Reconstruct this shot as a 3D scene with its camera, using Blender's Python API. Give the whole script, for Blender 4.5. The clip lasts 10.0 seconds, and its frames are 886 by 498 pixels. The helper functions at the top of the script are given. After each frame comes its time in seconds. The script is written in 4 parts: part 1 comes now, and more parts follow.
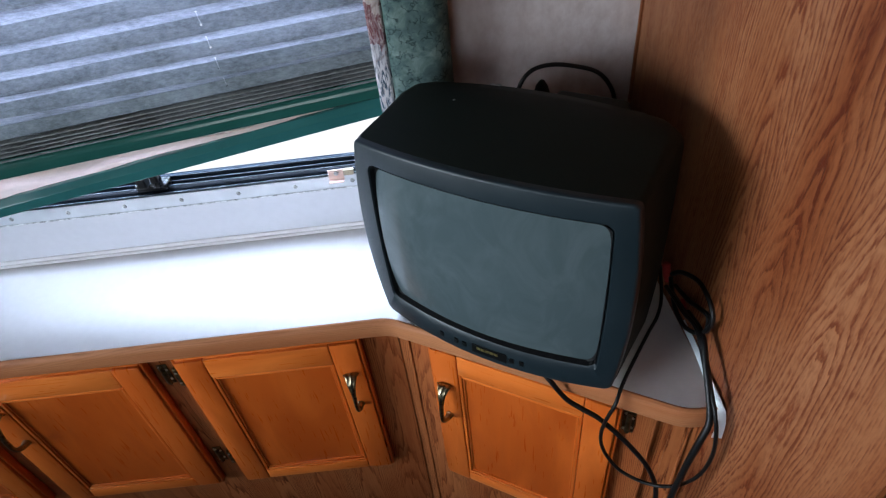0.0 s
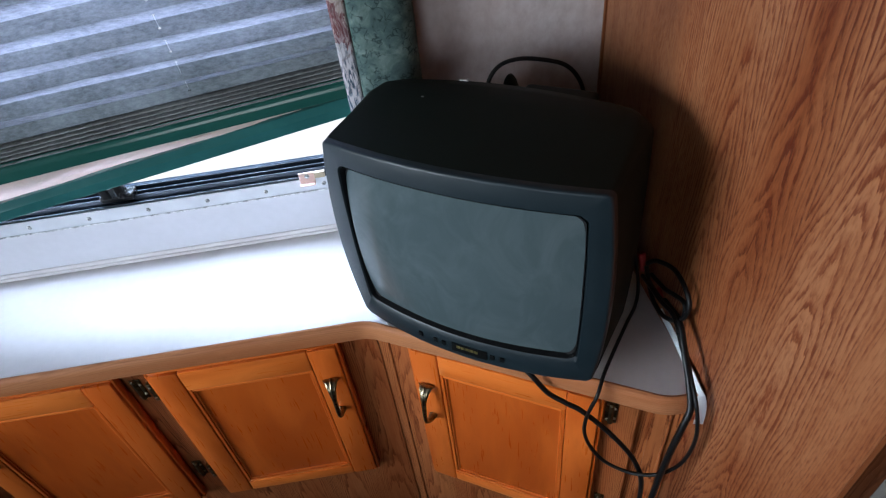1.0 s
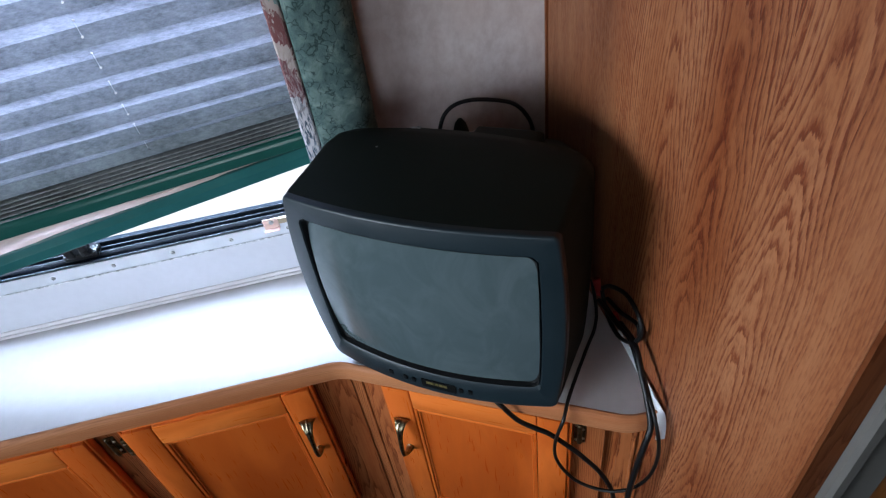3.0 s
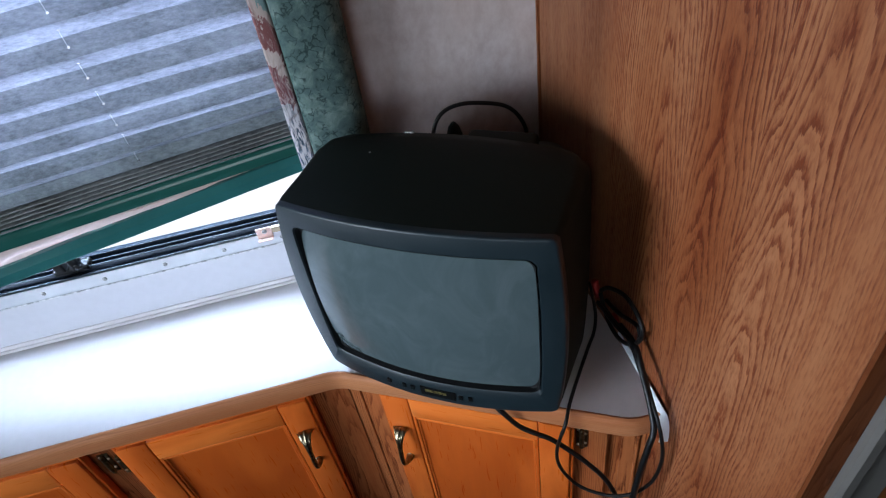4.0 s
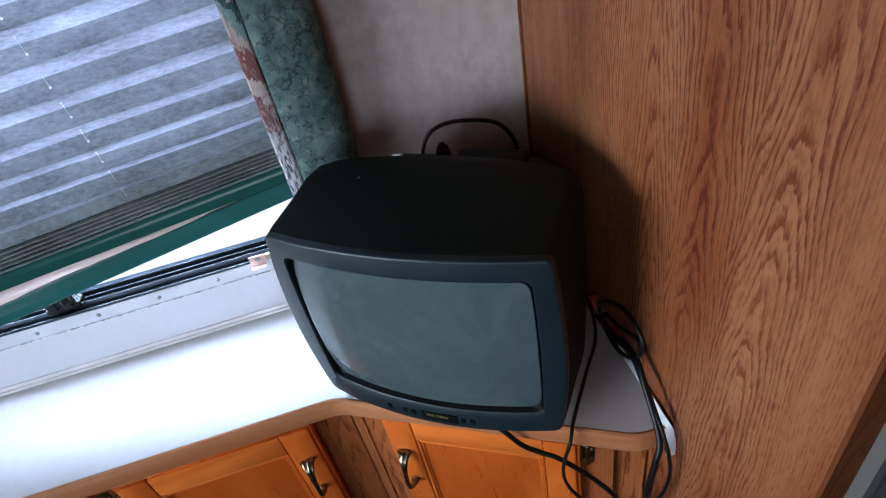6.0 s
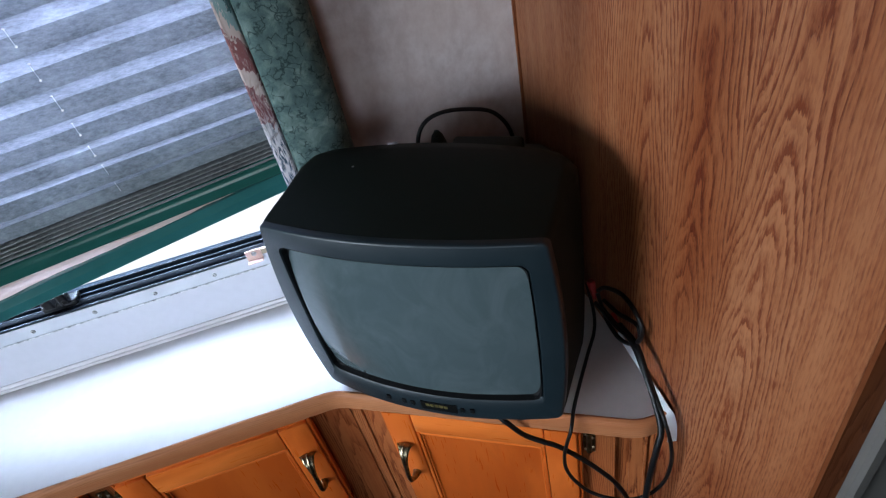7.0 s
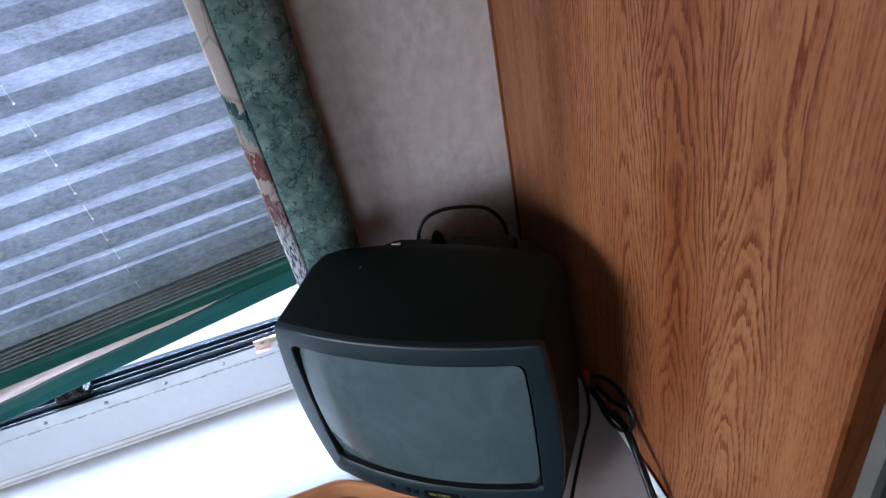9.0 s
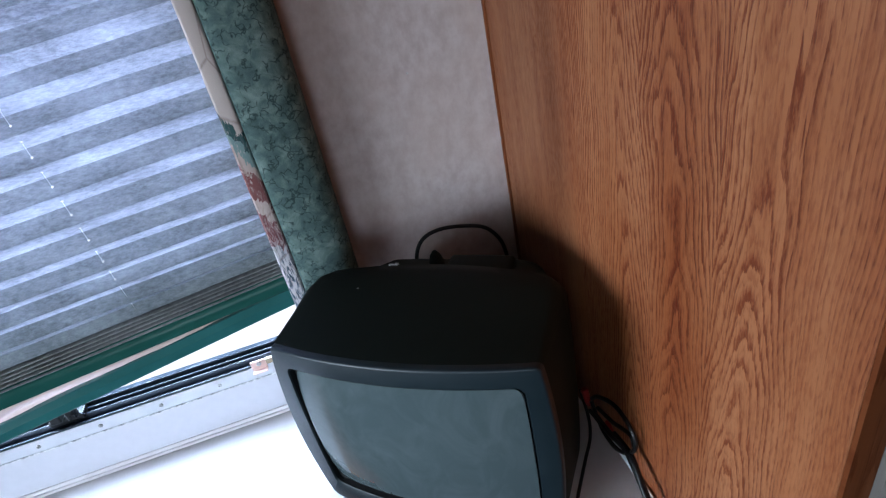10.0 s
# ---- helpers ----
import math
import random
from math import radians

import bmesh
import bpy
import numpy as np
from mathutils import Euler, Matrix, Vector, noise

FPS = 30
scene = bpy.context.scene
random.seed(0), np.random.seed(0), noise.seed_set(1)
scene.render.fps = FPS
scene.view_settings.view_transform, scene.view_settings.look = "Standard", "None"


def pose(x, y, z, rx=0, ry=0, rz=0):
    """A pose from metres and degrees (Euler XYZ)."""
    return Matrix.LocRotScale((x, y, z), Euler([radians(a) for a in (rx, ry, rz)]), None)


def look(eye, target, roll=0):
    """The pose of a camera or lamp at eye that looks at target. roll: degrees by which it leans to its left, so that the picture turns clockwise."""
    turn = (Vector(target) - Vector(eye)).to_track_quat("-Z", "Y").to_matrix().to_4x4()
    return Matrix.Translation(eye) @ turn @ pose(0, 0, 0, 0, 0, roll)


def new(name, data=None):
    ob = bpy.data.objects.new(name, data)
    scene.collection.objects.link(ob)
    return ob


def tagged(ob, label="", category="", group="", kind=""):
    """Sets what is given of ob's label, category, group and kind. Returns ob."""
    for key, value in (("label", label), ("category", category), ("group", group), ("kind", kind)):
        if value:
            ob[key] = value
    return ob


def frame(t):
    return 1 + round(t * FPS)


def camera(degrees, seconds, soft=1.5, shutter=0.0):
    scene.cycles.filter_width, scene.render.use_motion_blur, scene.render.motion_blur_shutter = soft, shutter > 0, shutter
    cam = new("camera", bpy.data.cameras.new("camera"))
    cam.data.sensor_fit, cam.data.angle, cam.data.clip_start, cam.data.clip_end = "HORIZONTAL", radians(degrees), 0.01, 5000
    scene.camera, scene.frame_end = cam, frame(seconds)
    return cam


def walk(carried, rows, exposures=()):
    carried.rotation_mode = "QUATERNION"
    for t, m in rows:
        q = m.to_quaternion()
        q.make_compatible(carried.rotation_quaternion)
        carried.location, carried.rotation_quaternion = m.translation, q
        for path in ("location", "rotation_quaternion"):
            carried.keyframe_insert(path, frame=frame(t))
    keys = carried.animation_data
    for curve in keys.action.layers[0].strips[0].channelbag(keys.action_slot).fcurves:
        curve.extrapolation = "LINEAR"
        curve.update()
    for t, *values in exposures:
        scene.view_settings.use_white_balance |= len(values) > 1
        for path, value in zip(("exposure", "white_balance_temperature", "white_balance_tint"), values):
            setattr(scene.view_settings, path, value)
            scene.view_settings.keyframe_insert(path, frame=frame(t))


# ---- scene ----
cam = camera(76.0, 10.0, soft=1.2, shutter=0.5)
PATH = [
    (0, (-0.324, -0.84, 1.447), (-0.341, 0.673, 0.14), -6.9),
    (0.5, (-0.319, -0.837, 1.444), (-0.299, 0.673, 0.133), -7.2),
    (1, (-0.32, -0.836, 1.439), (-0.262, 0.672, 0.126), -7.5),
    (1.5, (-0.318, -0.837, 1.438), (-0.233, 0.671, 0.127), -7.8),
    (2, (-0.321, -0.836, 1.442), (-0.212, 0.675, 0.137), -8.3),
    (2.5, (-0.309, -0.833, 1.456), (-0.174, 0.688, 0.164), -8.7),
    (3, (-0.3, -0.841, 1.481), (-0.14, 0.687, 0.2), -8.9),
    (4.5, (-0.302, -0.829, 1.472), (-0.113, 0.713, 0.213), -10.3),
    (5, (-0.306, -0.824, 1.474), (-0.112, 0.725, 0.224), -11.1),
    (5.5, (-0.289, -0.817, 1.486), (-0.095, 0.735, 0.239), -11.8),
    (7, (-0.289, -0.825, 1.466), (-0.095, 0.729, 0.221), -13.3),
    (7.5, (-0.281, -0.821, 1.463), (-0.078, 0.747, 0.237), -13.7),
    (8, (-0.271, -0.838, 1.494), (-0.018, 0.789, 0.358), -13.0),
    (8.5, (-0.281, -0.858, 1.553), (-0.012, 0.786, 0.446), -12.7),
    (9, (-0.29, -0.844, 1.536), (-0.01, 0.82, 0.463), -12.6),
    (9.5, (-0.285, -0.838, 1.545), (0.008, 0.841, 0.498), -12.5),
    (10, (-0.285, -0.837, 1.539), (0.012, 0.851, 0.51), -12.6),
]
walk(cam, [(t, look(eye, target, roll)) for t, eye, target, roll in PATH], [(0.0, 0.68, 6450, 10), (2.0, 0.72, 6350, 10), (5.0, 0.71, 6200, 10), (8.4, 0.67, 6300, 10), (9.5, 0.85, 6150, 10), (10.0, 0.87, 6130, 10)])

# ---- light ----
world = bpy.data.worlds.new("world")
scene.world = world
world.use_nodes = True
wn = world.node_tree.nodes
sky = wn.new("ShaderNodeTexSky")
sky.sky_type = "NISHITA"
sky.sun_disc = False
sky.sun_elevation, sky.sun_rotation = radians(44), radians(104)
world.node_tree.links.new(sky.outputs[0], wn["Background"].inputs[0])
wn["Background"].inputs[1].default_value = 0.12


def area_lamp(name, m, w, h, watts, colour, spread=180):
    data = bpy.data.lights.new(name, "AREA")
    data.shape, data.size, data.size_y, data.energy, data.color = "RECTANGLE", w, h, watts, colour
    data.spread = radians(spread)
    ob = new(name, data)
    ob.matrix_world = m
    return ob


# daylight outside the shaded window and in the inferred west opening behind the camera
area_lamp("window_daylight", look((-0.90, 0.52, 1.84), (-0.86, -0.1, 1.00)), 1.8, 0.9, 84, (0.59, 0.75, 1.0))
area_lamp("west_window_daylight", look((-2.58, -1.20, 1.25), (-0.48, -0.43, 0.98)), 1.45, 1.0, 5.4, (0.78, 0.89, 1.0), 52)
# added fill from an assumed opening in the unseen south wall
area_lamp("south_window_daylight", look((-1.30, -2.37, 1.30), (-0.60, -0.30, 1.08)), 1.15, 0.9, 0.55, (0.80, 0.90, 1.0), 44)
sun = new("sun", bpy.data.lights.new("sun", "SUN"))
sun.data.energy, sun.data.angle, sun.data.color = 5.0, radians(0.6), (1.0, 0.96, 0.90)
sun.matrix_world = look((6, -1.5, 6), (0, 0, 0))


# ---- node helpers and materials ----
class Nodes:
    """A short hand for building a node material."""

    def __init__(self, name):
        self.mat = bpy.data.materials.new(name)
        self.mat.use_nodes = True
        self.tree = self.mat.node_tree
        self.bsdf = self.tree.nodes["Principled BSDF"]
        self.out = self.tree.nodes["Material Output"]

    def link(self, a, b):
        self.tree.links.new(a, b)

    def put(self, socket, value):
        if isinstance(value, bpy.types.NodeSocket):
            self.link(value, socket)
        else:
            socket.default_value = value

    def add(self, kind):
        return self.tree.nodes.new(kind)

    def coords(self):
        sep = self.add("ShaderNodeSeparateXYZ")
        self.link(self.add("ShaderNodeTexCoord").outputs["Object"], sep.inputs[0])
        return sep.outputs

    def vec(self, x, y, z):
        n = self.add("ShaderNodeCombineXYZ")
        for s, v in zip(n.inputs, (x, y, z)):
            self.put(s, v)
        return n.outputs[0]

    def m(self, op, a, b=0.0, c=0.0):
        n = self.add("ShaderNodeMath")
        n.operation = op
        for s, v in zip(n.inputs, (a, b, c)):
            self.put(s, v)
        return n.outputs[0]

    def noise(self, vec, scale=1.0, detail=3.0, rough=0.5, distort=0.0):
        n = self.add("ShaderNodeTexNoise")
        self.put(n.inputs["Vector"], vec)
        n.inputs["Scale"].default_value, n.inputs["Detail"].default_value = scale, detail
        n.inputs["Roughness"].default_value, n.inputs["Distortion"].default_value = rough, distort
        return n.outputs["Fac"]

    def voronoi(self, vec, scale, feature="F1", out="Distance"):
        n = self.add("ShaderNodeTexVoronoi")
        n.feature = feature
        self.put(n.inputs["Vector"], vec)
        n.inputs["Scale"].default_value = scale
        return n.outputs[out]

    def ramp(self, fac, *stops, mode="LINEAR"):
        n = self.add("ShaderNodeValToRGB")
        n.color_ramp.interpolation = mode
        el = n.color_ramp.elements
        while len(el) < len(stops):
            el.new(0.5)
        for e, (p, c) in zip(el, stops):
            e.position = p
            e.color = (c, c, c, 1) if isinstance(c, (int, float)) else (*c, 1)
        self.put(n.inputs[0], fac)
        return n.outputs[0]

    def mix(self, fac, a, b, blend="MIX"):
        n = self.add("ShaderNodeMix")
        n.data_type, n.blend_type = "RGBA", blend
        self.put(n.inputs[0], fac)
        for s, v in ((n.inputs[6], a), (n.inputs[7], b)):
            self.put(s, (*v, 1) if isinstance(v, tuple) else v)
        return n.outputs[2]

    def scaled(self, a, b, c):
        x, y, z = self.coords()
        return self.vec(self.m("MULTIPLY", x, a), self.m("MULTIPLY", y, b), self.m("MULTIPLY", z, c))

    def finish(self, colour, rough=0.5, bump=None, depth=0.001, metal=0.0, coat=0.0, spec=0.5):
        self.put(self.bsdf.inputs["Base Color"], (*colour, 1) if isinstance(colour, tuple) else colour)
        self.put(self.bsdf.inputs["Roughness"], rough)
        self.bsdf.inputs["Metallic"].default_value = metal
        self.bsdf.inputs["Coat Weight"].default_value = coat
        self.bsdf.inputs["Specular IOR Level"].default_value = spec
        if bump is not None:
            n = self.add("ShaderNodeBump")
            n.inputs["Distance"].default_value = depth
            n.inputs["Strength"].default_value = 0.6
            self.link(bump, n.inputs["Height"])
            self.link(n.outputs[0], self.bsdf.inputs["Normal"])
        return self.mat


def oak(name, across, along, centre, base, period=0.055, climb=12.0, dark=1.0, rough=0.42, spec=0.3):
    """Flat-sawn oak: nested arches climb along each centre line, with close straight grain between them."""
    n = Nodes(name)
    axes = n.coords()
    a, z, d = axes[across], axes[along], axes[3 - across - along]

    def field(fa, fz, detail=2, rough_=0.5, shift=0.0, distort=0.0):
        return n.noise(n.vec(n.m("MULTIPLY", a, fa), n.m("MULTIPLY", z, fz), n.m("ADD", d, shift)), 1, detail, rough_, distort)

    def about(value, k):
        return n.m("MULTIPLY", n.m("SUBTRACT", value, 0.5), k)

    side = n.m("ADD", n.m("SUBTRACT", a, centre), about(field(4.5, 1.5, 2), 0.060))
    near = n.m("PINGPONG", side, period)
    arch = n.m("ADD", n.m("MULTIPLY", n.m("MULTIPLY", near, near), 1500.0), n.m("MULTIPLY", n.m("MAXIMUM", n.m("SUBTRACT", near, period * 0.46), 0.0), 185.0))
    # every bundle of fibres ends at its own height, which steps the tips of the arches
    fibre = n.m("ADD", z, n.m("ADD", about(field(300, 10, 2, 0.5, 7.7), 0.045), about(field(90, 12, 2, 0.5, 1.3), 0.035)))
    rings = n.m("ADD", arch, n.m("MULTIPLY", fibre, climb))
    rings = n.m("ADD", rings, about(field(4, 3.0, 1, 0.5, 6.6), 3.0))
    rings = n.m("ADD", rings, about(field(23, 3.0, 3, 0.5, 3.1), 3.2))
    rings = n.m("ADD", rings, about(field(62, 1.6, 2, 0.5, 8.8), 1.8))
    ring = n.m("FRACT", n.m("ADD", rings, about(field(140, 30, 3, 0.6, 5.7), 0.8)))
    tone = n.ramp(ring, (0.0, 0.15), (0.10, 1.0), (0.24, 0.80), (0.46, 0.24), (0.85, 0.0))
    strength = n.ramp(field(22, 2.2, 3, 0.6, 9.0), (0.36, 0.48), (0.60, 1.0))
    pore = n.ramp(field(480, 18, 2, 0.5, 1.7), (0.48, 0.0), (0.64, 1.0))
    streak = about(field(230, 4.0, 3, 0.6, 4.4), 0.8)
    grain = n.m("MULTIPLY", n.m("MULTIPLY", tone, strength), n.m("ADD", 0.80, n.m("MULTIPLY", pore, 0.45)))
    grain = n.m("ADD", grain, n.m("MULTIPLY", pore, 0.12))
    grain = n.m("MAXIMUM", n.m("ADD", grain, streak), 0.0)
    low = tuple(c * k for c, k in zip(base, (0.28, 0.170, 0.095)))
    colour = n.mix(n.m("MINIMUM", n.m("MULTIPLY", grain, 1.18 * dark), 1.0), base, low)
    blotch = field(17, 2.6, 3, 0.5, 2.2)
    colour = n.mix(n.ramp(blotch, (0.42, 0.0), (0.62, 1.0)), colour, n.mix(0.45, colour, tuple(c * k for c, k in zip(base, (0.70, 0.46, 0.32)))))
    return n.finish(colour, n.m("ADD", n.m("MULTIPLY", grain, 0.12), rough), n.m("SUBTRACT", 1.0, grain), 0.0004, spec=spec)


def oak_panel(name, base):
    """Flat-sawn oak veneer in the yz plane: three columns of nested arches, a ragged seam beside them, close upright grain elsewhere."""
    n = Nodes(name)
    x, a, z = n.coords()

    def field(fa, fz, detail=2, rough_=0.5, shift=0.0, distort=0.0):
        return n.noise(n.vec(n.m("MULTIPLY", a, fa), n.m("MULTIPLY", z, fz), shift), 1, detail, rough_, distort)

    def about(value, k):
        return n.m("MULTIPLY", n.m("SUBTRACT", value, 0.5), k)

    # bundles of fibres end at their own heights, which makes the tips of the arches ragged
    fibre = n.m("ADD", z, n.m("ADD", about(field(300, 8, 2, 0.6, 7.7), 0.052), about(field(80, 9, 2, 0.5, 1.3), 0.036)))
    sway = n.m("ADD", about(field(3.0, 3.2, 2, 0.5, 0.4), 0.044), about(field(26, 5.5, 2, 0.5, 2.9), 0.0060))

    def column(centre, sharp, width, climb, shift, lean=0.0, wobble=1.5):
        d = n.m("ADD", n.m("SUBTRACT", a, centre), sway)
        if lean:
            d = n.m("ADD", d, n.m("MULTIPLY", n.m("SUBTRACT", z, 1.1), lean))
        far = n.m("SQRT", n.m("ADD", n.m("MULTIPLY", d, d), sharp * sharp))
        up = n.m("ADD", fibre, about(n.noise(n.vec(n.m("MULTIPLY", a, 5), n.m("MULTIPLY", z, 3.6), shift * 3.7), 1, 2), wobble / climb * 4.0))
        far = n.m("ADD", far, n.m("MULTIPLY", n.m("MULTIPLY", far, far), 5.0))
        return n.m("ADD", n.m("MULTIPLY", far, 1.0 / width), n.m("ADD", n.m("MULTIPLY", up, climb), shift))

    rings = n.m("MINIMUM", column(-0.541, 0.027, 0.0060, 14.0, 0.25, 0.03), column(-0.445, 0.028, 0.0066, 11.0, 4.1, 0.0, 2.2))
    rings = n.m("MINIMUM", rings, column(-0.362, 0.0125, 0.0066, 17.0, -2.6, 0.0, 1.2))
    rings = n.m("ADD", rings, about(field(34, 0.9, 1, 0.5, 12.2), 3.0))
    rings = n.m("ADD", rings, about(field(95, 1.2, 1, 0.5, 8.8), 1.3))
    rings = n.m("ADD", rings, about(field(210, 34, 3, 0.65, 5.7), 0.24))
    ring = n.m("FRACT", rings)
    tone = n.ramp(ring, (0.0, 0.05), (0.04, 1.0), (0.20, 0.90), (0.36, 0.40), (0.56, 0.05), (1.0, 0.0))
    minor = n.ramp(n.m("FRACT", n.m("MULTIPLY", rings, 2.37)), (0.0, 0.0), (0.10, 1.0), (0.45, 0.3), (0.9, 0.0))
    tone = n.m("ADD", tone, n.m("MULTIPLY", minor, n.ramp(field(30, 1.8, 2, 0.5, 15.5), (0.40, 0.05), (0.60, 0.42))))
    strength = n.ramp(field(24, 2.6, 3, 0.6, 9.0), (0.36, 0.40), (0.60, 1.35))
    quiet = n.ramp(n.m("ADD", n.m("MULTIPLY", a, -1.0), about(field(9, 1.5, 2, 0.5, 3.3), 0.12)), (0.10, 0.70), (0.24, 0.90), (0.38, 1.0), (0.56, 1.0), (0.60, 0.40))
    pore = n.ramp(field(430, 85, 2, 0.55, 1.7), (0.44, 0.0), (0.64, 1.0))
    fleck = n.ramp(field(330, 75, 2, 0.6, 6.1), (0.40, 0.0), (0.64, 1.0))
    streak = n.m("ADD", about(field(420, 6.0, 3, 0.65, 4.4), 0.75), about(field(120, 1.2, 2, 0.5, 14.4), 0.55))
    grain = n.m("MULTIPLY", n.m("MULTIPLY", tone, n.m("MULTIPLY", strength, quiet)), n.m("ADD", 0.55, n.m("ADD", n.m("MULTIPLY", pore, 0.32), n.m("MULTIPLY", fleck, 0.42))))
    grain = n.m("ADD", grain, n.m("MULTIPLY", pore, 0.26))
    grain = n.m("MAXIMUM", n.m("ADD", grain, streak), 0.0)
    low = tuple(c * k for c, k in zip(base, (0.42, 0.215, 0.122)))
    colour = n.mix(n.m("MINIMUM", grain, 1.0), base, low)
    # redder heart in the middle column; dull, rosy, part-shaded band beside the corner
    heart = n.m("MULTIPLY", n.ramp(n.m("ABSOLUTE", n.m("ADD", n.m("ADD", a, 0.440), about(field(14, 2.0, 2, 0.5, 5.2), 0.06))), (0.022, 1.0), (0.062, 0.0)), n.ramp(field(12, 3.0, 3, 0.5, 2.2), (0.30, 0.35), (0.60, 1.0)))
    colour = n.mix(n.m("MULTIPLY", heart, 0.62), colour, n.mix(1.0, colour, (0.70, 0.50, 0.37), "MULTIPLY"))
    # narrow slice beside the corner: duller, browner veneer with shade put into its colour
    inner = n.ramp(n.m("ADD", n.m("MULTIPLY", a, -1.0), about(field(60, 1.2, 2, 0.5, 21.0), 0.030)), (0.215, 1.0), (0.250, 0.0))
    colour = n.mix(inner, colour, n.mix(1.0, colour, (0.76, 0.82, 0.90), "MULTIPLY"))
    blotch = field(15, 2.2, 3, 0.5, 2.7)
    colour = n.mix(n.ramp(blotch, (0.42, 0.0), (0.62, 0.8)), colour, n.mix(1.0, colour, (0.76, 0.60, 0.48), "MULTIPLY"))
    pale = field(20, 3.0, 2, 0.5, 11.4)
    colour = n.mix(n.ramp(pale, (0.46, 0.0), (0.64, 0.75)), colour, n.mix(1.0, colour, (1.20, 1.34, 1.48), "MULTIPLY"))
    return n.finish(colour, n.m("ADD", n.m("MULTIPLY", grain, 0.12), 0.40), n.m("SUBTRACT", 1.0, grain), 0.0005, spec=0.3)


def honey(name, across, along, base=(0.72, 0.160, 0.024)):
    """Honey-stained lacquered wood with a soft straight figure."""
    n = Nodes(name)
    axes = n.coords()
    a, z, d = axes[across], axes[along], axes[3 - across - along]
    rnd = n.m("MULTIPLY", n.add("ShaderNodeObjectInfo").outputs["Random"], 9.0)
    d = n.m("ADD", d, rnd)
    figure = n.noise(n.vec(n.m("MULTIPLY", a, 15), n.m("MULTIPLY", z, 3.4), d), 1, 4, 0.5, 0.8)
    fine = n.noise(n.vec(n.m("MULTIPLY", a, 260), n.m("MULTIPLY", z, 14), d), 1, 2)
    blot = n.noise(n.vec(n.m("MULTIPLY", a, 9), n.m("MULTIPLY", z, 5), d), 1, 3)
    grain = n.m("ADD", n.m("MULTIPLY", figure, 0.95), n.m("MULTIPLY", fine, 0.05))
    low = tuple(c * k for c, k in zip(base, (0.72, 0.58, 0.42)))
    colour = n.mix(n.ramp(grain, (0.38, 0.0), (0.62, 0.9)), base, low)
    colour = n.mix(n.ramp(blot, (0.42, 0.0), (0.72, 0.55)), colour, tuple(c * k for c, k in zip(base, (0.85, 0.70, 0.50))))
    return n.finish(colour, n.m("ADD", 0.24, n.m("MULTIPLY", fine, 0.10)), fine, 0.0001, coat=0.3)


def plastic(name, base, rough, grain=900, spec=0.5):
    n = Nodes(name)
    fine = n.noise(n.scaled(grain, grain, grain), 1, 2)
    wear = n.noise(n.scaled(18, 18, 18), 1, 4)
    colour = n.mix(n.ramp(wear, (0.35, 0.0), (0.75, 0.6)), base, tuple(min(1.0, c * 1.35 + 0.002) for c in base))
    return n.finish(colour, n.m("ADD", rough, n.m("MULTIPLY", n.m("SUBTRACT", wear, 0.5), 0.2)), fine, 0.0002, spec=spec)


def metal(name, base, rough, metallic=1.0):
    n = Nodes(name)
    wear = n.noise(n.scaled(120, 120, 120), 1, 3)
    colour = n.mix(n.ramp(wear, (0.4, 0.0), (0.68, 1.0)), base, tuple(c * 0.35 for c in base))
    return n.finish(colour, n.m("ADD", rough, n.m("MULTIPLY", wear, 0.15)), wear, 0.0001, metal=metallic)


def vinyl_wall(name, base):
    n = Nodes(name)
    big = n.noise(n.scaled(9, 9, 6), 1, 4)
    mid = n.noise(n.scaled(48, 48, 34), 1, 5, 0.6)
    fine = n.noise(n.scaled(420, 420, 420), 1, 3)
    colour = n.mix(n.ramp(mid, (0.36, 0.0), (0.64, 1.0)), base, tuple(c * k for c, k in zip(base, (0.78, 0.73, 0.71))))
    colour = n.mix(n.ramp(big, (0.4, 0.0), (0.7, 0.5)), colour, tuple(c * k for c, k in zip(base, (0.93, 0.85, 0.78))))
    spot = n.ramp(n.voronoi(n.scaled(6, 6, 6), 1), (0.0, 1.0), (0.035, 0.0))
    colour = n.mix(n.m("MULTIPLY", spot, 0.5), colour, tuple(c * 0.35 for c in base))
    return n.finish(colour, 0.62, n.m("ADD", mid, n.m("MULTIPLY", fine, 0.4)), 0.0006)


def laminate(name, base):
    n = Nodes(name)
    mid = n.noise(n.scaled(70, 70, 70), 1, 4)
    fine = n.noise(n.scaled(900, 900, 900), 1, 2)
    colour = n.mix(n.ramp(mid, (0.38, 0.0), (0.68, 0.35)), base, tuple(c * 0.90 for c in base))
    return n.finish(colour, n.m("ADD", 0.30, n.m("MULTIPLY", mid, 0.12)), fine, 0.00012)


